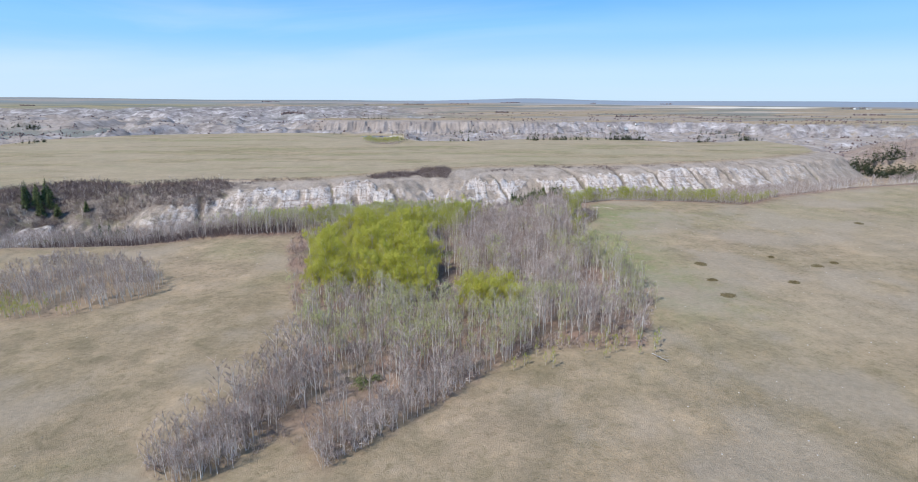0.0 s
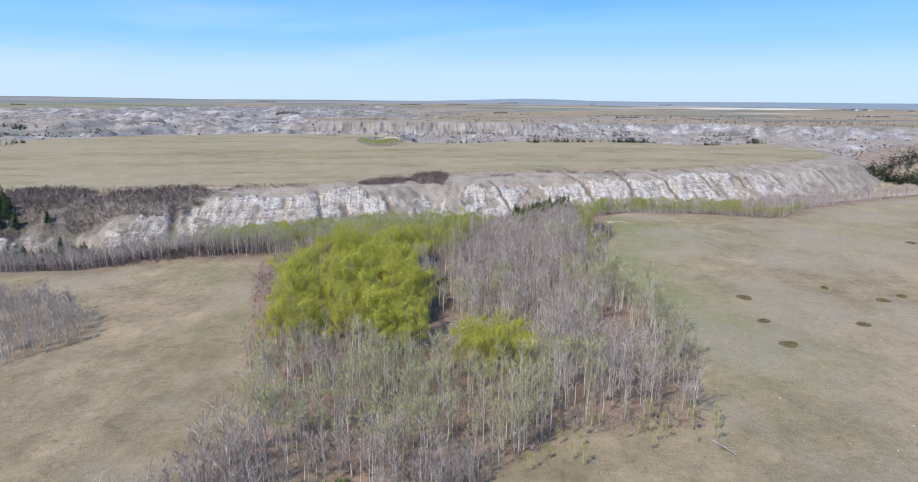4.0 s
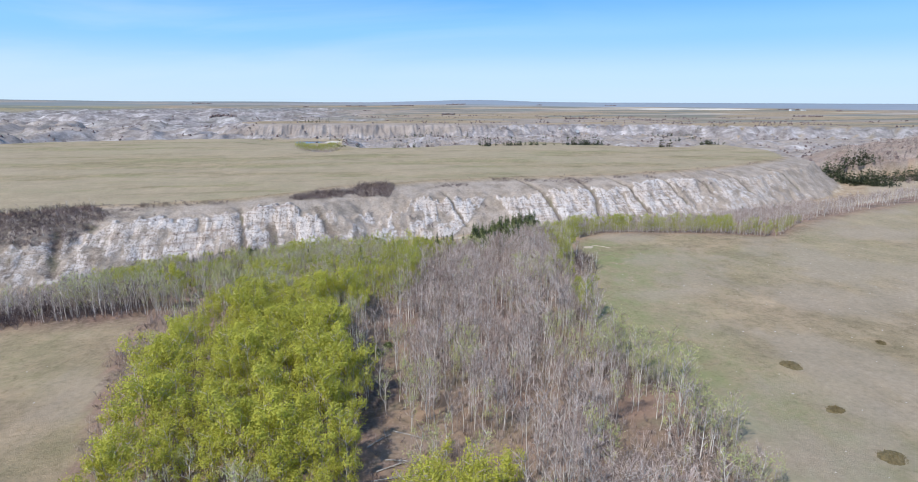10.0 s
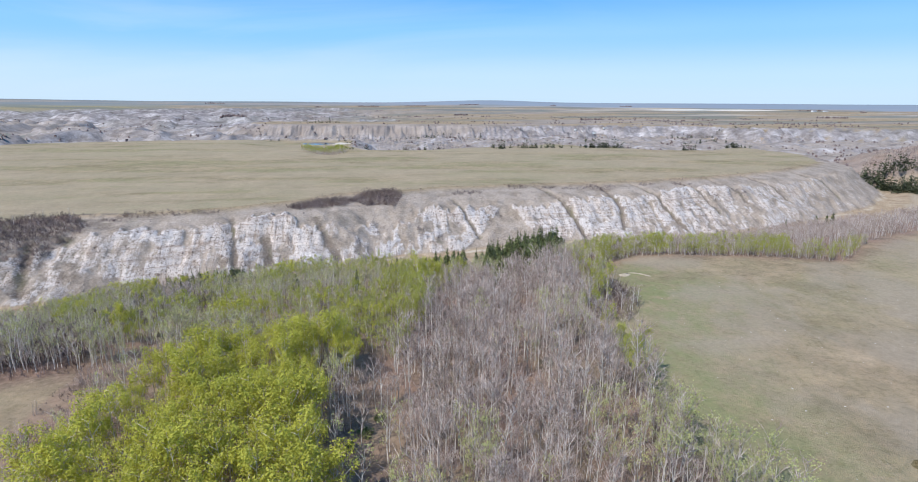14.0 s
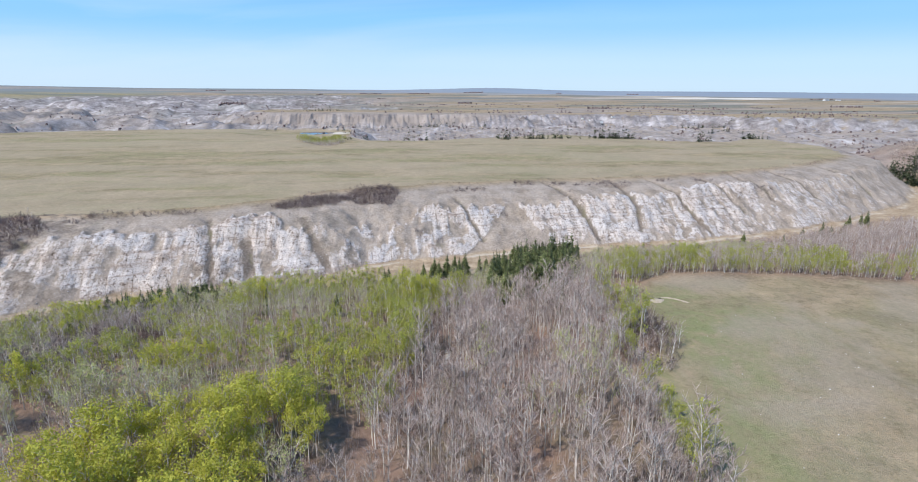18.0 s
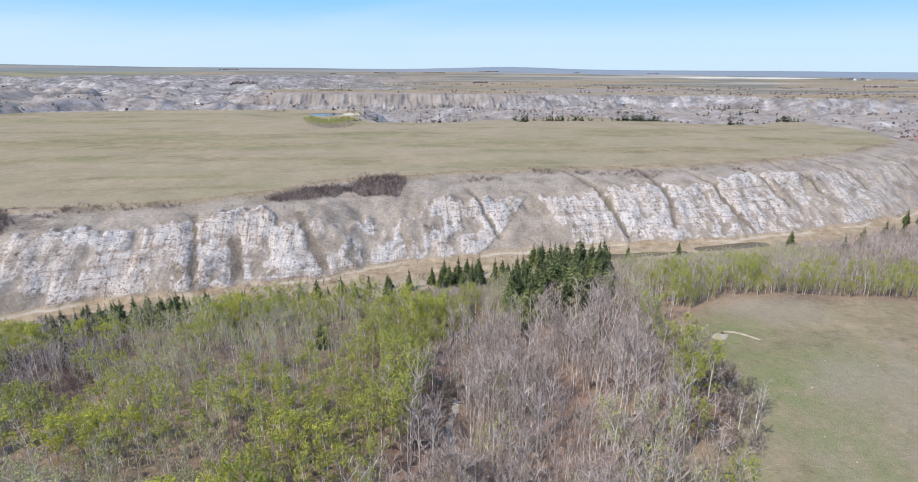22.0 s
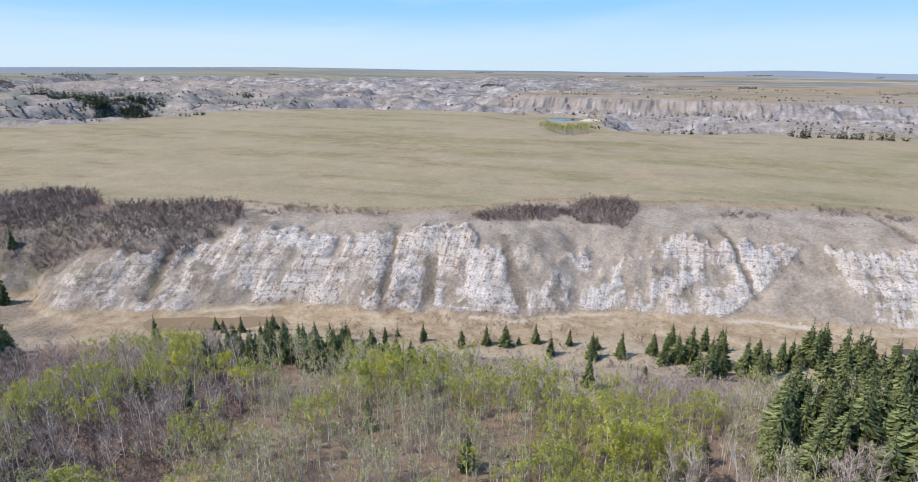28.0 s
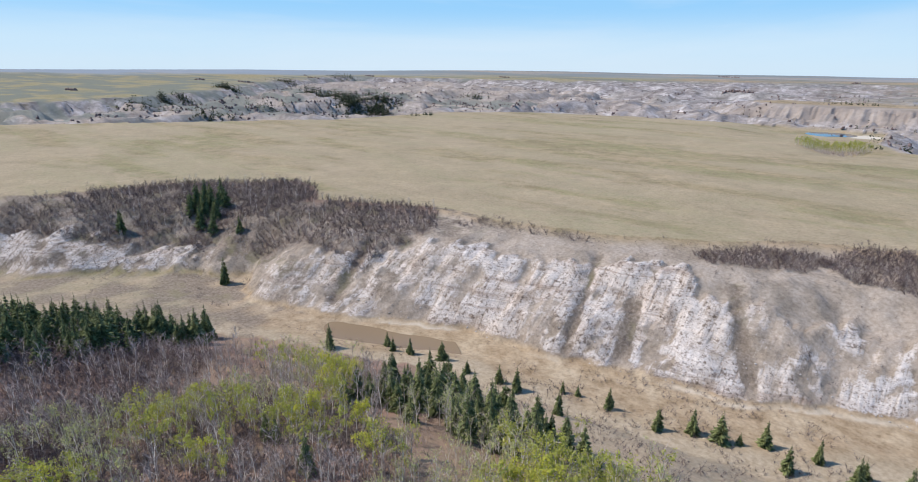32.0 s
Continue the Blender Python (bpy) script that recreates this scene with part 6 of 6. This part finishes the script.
def earth_material(name, dark, light, scale=1.2):
    m, nt, b = material(name)
    b.inputs["Roughness"].default_value = 0.95
    n = noise_node(nt, scale, 5, 0.65)
    nt.links.new(ramp(nt, n, [(0.32, dark), (0.66, light)]), b.inputs["Base Color"])
    bump(nt, b, n, 0.6, 0.15)
    return m


DARK_SOD = earth_material("dark rank sod", (0.10, 0.075, 0.03), (0.205, 0.155, 0.07))
SAND = earth_material("pale dug sand", (0.36, 0.285, 0.195), (0.49, 0.40, 0.29))
HOLE_SHADE = earth_material("dark burrow earth", (0.03, 0.024, 0.018), (0.06, 0.048, 0.035))
STONE = earth_material("pale field stone", (0.45, 0.40, 0.34), (0.64, 0.585, 0.51), 4)
DEADWOOD = earth_material("bleached dead wood", (0.22, 0.19, 0.165), (0.46, 0.42, 0.37), 3)
PAINT = earth_material("weathered white paint", (0.60, 0.59, 0.56), (0.78, 0.77, 0.74), 2)
ROOFING = earth_material("grey sheet roofing", (0.20, 0.19, 0.19), (0.32, 0.30, 0.29), 2)
GLASS = water_material("dark window glass", (0.03, 0.035, 0.04), 0.08)


def dome(bm, rx, ry, h, seed, rings=4, n=18, cx=0.0, cy=0.0, skirt=-0.25):
    """A low uneven mound, closed towards the ground by a skirt."""
    rng = np.random.default_rng(seed)
    ph = rng.uniform(0, 6.28, 3)
    prev = [bm.verts.new((cx, cy, h))] * n
    for r in range(1, rings + 2):
        t = min(1.0, r / rings)
        now = []
        for i in range(n):
            a = 2 * math.pi * i / n
            k = t * (1 + 0.16 * math.sin(2 * a + ph[0]) + 0.10 * math.sin(3 * a + ph[1]) + 0.06 * math.sin(7 * a + ph[2]))
            z = h * (1 - t * t) + rng.uniform(-0.05, 0.05) * h if r <= rings else skirt
            now.append(bm.verts.new((cx + rx * k * math.cos(a), cy + ry * k * math.sin(a), z)))
        for i in range(n):
            j = (i + 1) % n
            if r == 1:
                bm.faces.new((prev[0], now[i], now[j]))
            else:
                bm.faces.new((prev[i], now[i], now[j], prev[j]))
        prev = now


def sod_patch(x, y, rx, ry, seed):
    """A dark rank patch on the pasture: a low sod mound with tufts of dead grass."""
    top = new("sod_patch", None)
    tagged(top, "dark rank grass patch round an old burrow on the pasture", "burrow mound", "burrow mounds on the pasture")
    top.location = (x, y, float(ground_z(x, y)[0]) + 0.02)
    bm = bmesh.new()
    dome(bm, rx, ry, 0.35, seed)
    part("sod", bm, DARK_SOD, top)
    rng = np.random.default_rng(seed)
    n = 260
    a, q = rng.uniform(0, 6.28, n), np.sqrt(rng.uniform(0, 1, n))
    c = np.stack([rx * q * np.cos(a), ry * q * np.sin(a), 0.35 * (1 - q * q)], 1)
    d = unit(rng.normal(size=(n, 3)) * 0.4 + np.array([0, 0, 1]))
    child("tufts", mesh_of("tufts", slivers(rng, c, d, rng.uniform(0.3, 0.7, n), 0.05), DARK_SOD), top)
    return top


for n, (x, y, rx, ry) in enumerate(((110, 189, 3.0, 2.6), (119, 229, 2.9, 2.8), (144.5, 203, 2.3, 2.0), (113, 207, 2.2, 1.7), (169.5, 225, 2.4, 2.2), (157, 239, 1.4, 1.4), (180, 229, 1.9, 1.5), (248, 302, 2.6, 2.4))):
    sod_patch(x, y, rx, ry, 900 + n)


def den(x, y):
    """A dug den: fan of pale sand, a crescent of spoil and a near-black mound for the shaded mouth."""
    top = new("den", None)
    tagged(top, "dug animal den with pale sand thrown out on grass", "burrow")
    top.location = (x, y, float(ground_z(x, y)[0]))
    bm = bmesh.new()
    dome(bm, 2.8, 1.9, 0.5, 31)
    part("sand_fan", bm, SAND, top)
    bm = bmesh.new()
    for i in range(17):
        t = i / 16
        dome(bm, 0.75, 0.35 + 0.35 * math.sin(math.pi * t), 0.14 + 0.14 * math.sin(math.pi * t), 50 + i, 3, 10, 3.2 + 6.6 * t, 2.6 - 5.2 * t + 2.2 * t * (1 - t) * 2)
    part("spoil_crescent", bm, SAND, top)
    # no real hollow: the mouth's shade is painted on a small mound
    bm = bmesh.new()
    dome(bm, 0.75, 0.55, 0.5, 33, 3, 12, 1.5, 1.3, -0.1)
    part("mouth", bm, HOLE_SHADE, top, "burrow mouth with its shade painted dark")


den(109.5, 356)


def fallen_tree(x, y, turn, length, seed):
    """A dead trunk on the ground with broken branches."""
    rng = np.random.default_rng(seed)
    top = new("fallen_tree", None)
    tagged(top, "bleached dead tree fallen on the ground", "log", "fallen trees in and beside the grove")
    top.matrix_basis = pose(x, y, float(ground_z(x, y)[0]) + 0.16, 0, 0, turn)
    child("trunk", mesh_of("trunk", join([prism((0, 0, 0), (length * 0.5, 0.1, 0.05), 0.2, 0.15, 6), prism((length * 0.5, 0.1, 0.05), (length, -0.2, 0.15), 0.15, 0.05, 6)]), DEADWOOD), top)
    for i in range(7):
        s = length * rng.uniform(0.35, 0.95)
        side = rng.choice([-1, 1])
        tip = (s + rng.uniform(0.6, 1.8), side * rng.uniform(0.7, 2.2), rng.uniform(0.0, 0.9))
        child("branch", mesh_of("branch", prism((s, 0, 0.1), tip, 0.06, 0.015, 4), DEADWOOD), top)


for n, (x, y, turn, length) in enumerate(((63, 143, -65, 6), (5, 205, 20, 9), (7, 209, -15, 8), (3, 214, 40, 7), (9, 220, -30, 9), (4, 202, 5, 8), (-14, 118, 25, 8), (-12, 122, 10, 9), (-17, 114, 40, 7), (0, 133, 160, 8), (12, 230, 60, 8), (48, 262, 30, 9), (60, 285, -20, 8), (30, 290, 75, 8), (86, 360, 120, 6))):
    fallen_tree(x, y, turn, length, 700 + n)


def stones(name, label, x, y, lo, hi, seed, mat=STONE):
    """Many small loose stones in one mesh."""
    rng = np.random.default_rng(seed)
    bm = bmesh.new()
    bmesh.ops.create_icosphere(bm, subdivisions=1, radius=1)
    v = np.array([tuple(p.co) for p in bm.verts])
    f = np.array([[q.index for q in g.verts] for g in bm.faces])
    bm.free()
    shapes = [(v * (1 + 0.3 * rng.normal(size=(len(v), 1))) * np.array([1, 0.8, 0.55]), f) for _ in range(4)]
    rows = rows_of(x, y, 4, lo, hi)
    rows[:, 3] += 0.12
    ob = new(name, spread_mesh(name, shapes, rows, mat))
    return tagged(ob, label, "stones", kind="stuff")


px, py = scatter([(20, 60), (260, 120), (260, 340), (110, 345), (95, 250), (75, 140)], 9, 0.6)
qx, qy = scatter([(-170, 90), (-70, 90), (-75, 260), (-130, 255)], 13, 0.5)
stones("field_stones", "pale stones scattered over the pasture grass", np.concatenate([px, qx]), np.concatenate([py, qy]), 0.10, 0.30, 5)
gy = np.linspace(306, 350, 1100)
gx = 34 + 1.6 * np.sin(gy / 6) + RNG.normal(0, 0.45, 1100)
stones("gravel_streak", "pale washed gravel along the floor of the draw", gx, gy + RNG.normal(0, 0.4, 1100), 0.08, 0.22, 6)
cx, cy = scatter([(-190, 462), (-130, 492), (-60, 506), (10, 534), (140, 556), (270, 574), (270, 580), (140, 563), (0, 541), (-70, 513), (-135, 502), (-195, 470)], 3.4, 0.5)
stones("cliff_boulders", "pale clay blocks fallen along the foot of the cliff", cx, cy, 0.15, 0.6, 8, earth_material("pale clay block", (0.36, 0.32, 0.29), (0.52, 0.48, 0.45), 1.5))


def farm_building(x, y, turn, w, d, h, label):
    """A plain gabled farm building: walls, roof, door and windows."""
    top = new("farm_building", None)
    tagged(top, label, "building", "buildings of the far farm")
    top.matrix_basis = pose(x, y, float(ground_z(x, y)[0]) - 0.3, 0, 0, turn)
    bm = bmesh.new()
    base = [(-w / 2, -d / 2), (w / 2, -d / 2), (w / 2, d / 2), (-w / 2, d / 2)]
    lo = [bm.verts.new((a, b, 0)) for a, b in base]
    hi = [bm.verts.new((a, b, h)) for a, b in base]
    g = [bm.verts.new((-w / 2, 0, h + d * 0.3)), bm.verts.new((w / 2, 0, h + d * 0.3))]
    for i in range(4):
        bm.faces.new((lo[i], lo[(i + 1) % 4], hi[(i + 1) % 4], hi[i]))
    bm.faces.new((hi[3], hi[0], g[0]))
    bm.faces.new((hi[1], hi[2], g[1]))
    part("wall", bm, PAINT, top)
    for side in (-1, 1):
        bm = bmesh.new()
        e, o = side * (d / 2 + 0.5), d * 0.3
        c = [(-w / 2 - 0.5, e, h - 0.25), (w / 2 + 0.5, e, h - 0.25), (w / 2 + 0.5, 0, h + o + 0.05), (-w / 2 - 0.5, 0, h + o + 0.05)]
        a = [bm.verts.new(p) for p in c] + [bm.verts.new((p[0], p[1], p[2] + 0.2)) for p in c]
        for q in ((0, 1, 2, 3), (4, 5, 6, 7), (0, 1, 5, 4), (1, 2, 6, 5), (2, 3, 7, 6), (3, 0, 4, 7)):
            bm.faces.new([a[i] for i in q])
        bmesh.ops.recalc_face_normals(bm, faces=bm.faces)
        part("roof", bm, ROOFING, top)
    for name, mat, ox, ow, oz, oh in (("door", ROOFING, 0, 1.4, 0, 2.2), ("window", GLASS, -w / 4, 1.6, 1.0, 1.2), ("window", GLASS, w / 4, 1.6, 1.0, 1.2)):
        bm = bmesh.new()
        bmesh.ops.create_cube(bm, size=1)
        bmesh.ops.scale(bm, vec=(ow, 0.16, oh), verts=bm.verts)
        bmesh.ops.translate(bm, vec=(ox, -d / 2 - 0.03, oz + oh / 2), verts=bm.verts)
        part(name, bm, mat, top)


for x, y, turn, w, d, h, label in ((585, 1745, 10, 16, 9, 4, "white farmhouse with grey roof far across the valley"), (612, 1752, 95, 22, 12, 5, "long pale farm shed with grey roof"), (655, 1760, 5, 12, 8, 3.5, "small white farm outbuilding with grey roof"), (560, 1750, 60, 10, 7, 3, "small pale farm outbuilding with grey roof"),
                                   (2250, 2900, 20, 30, 14, 6, "long pale barn far out on the plain"), (2310, 2890, 0, 22, 12, 5, "pale barn far out on the plain")):
    farm_building(x, y, turn, w, d, h, label)
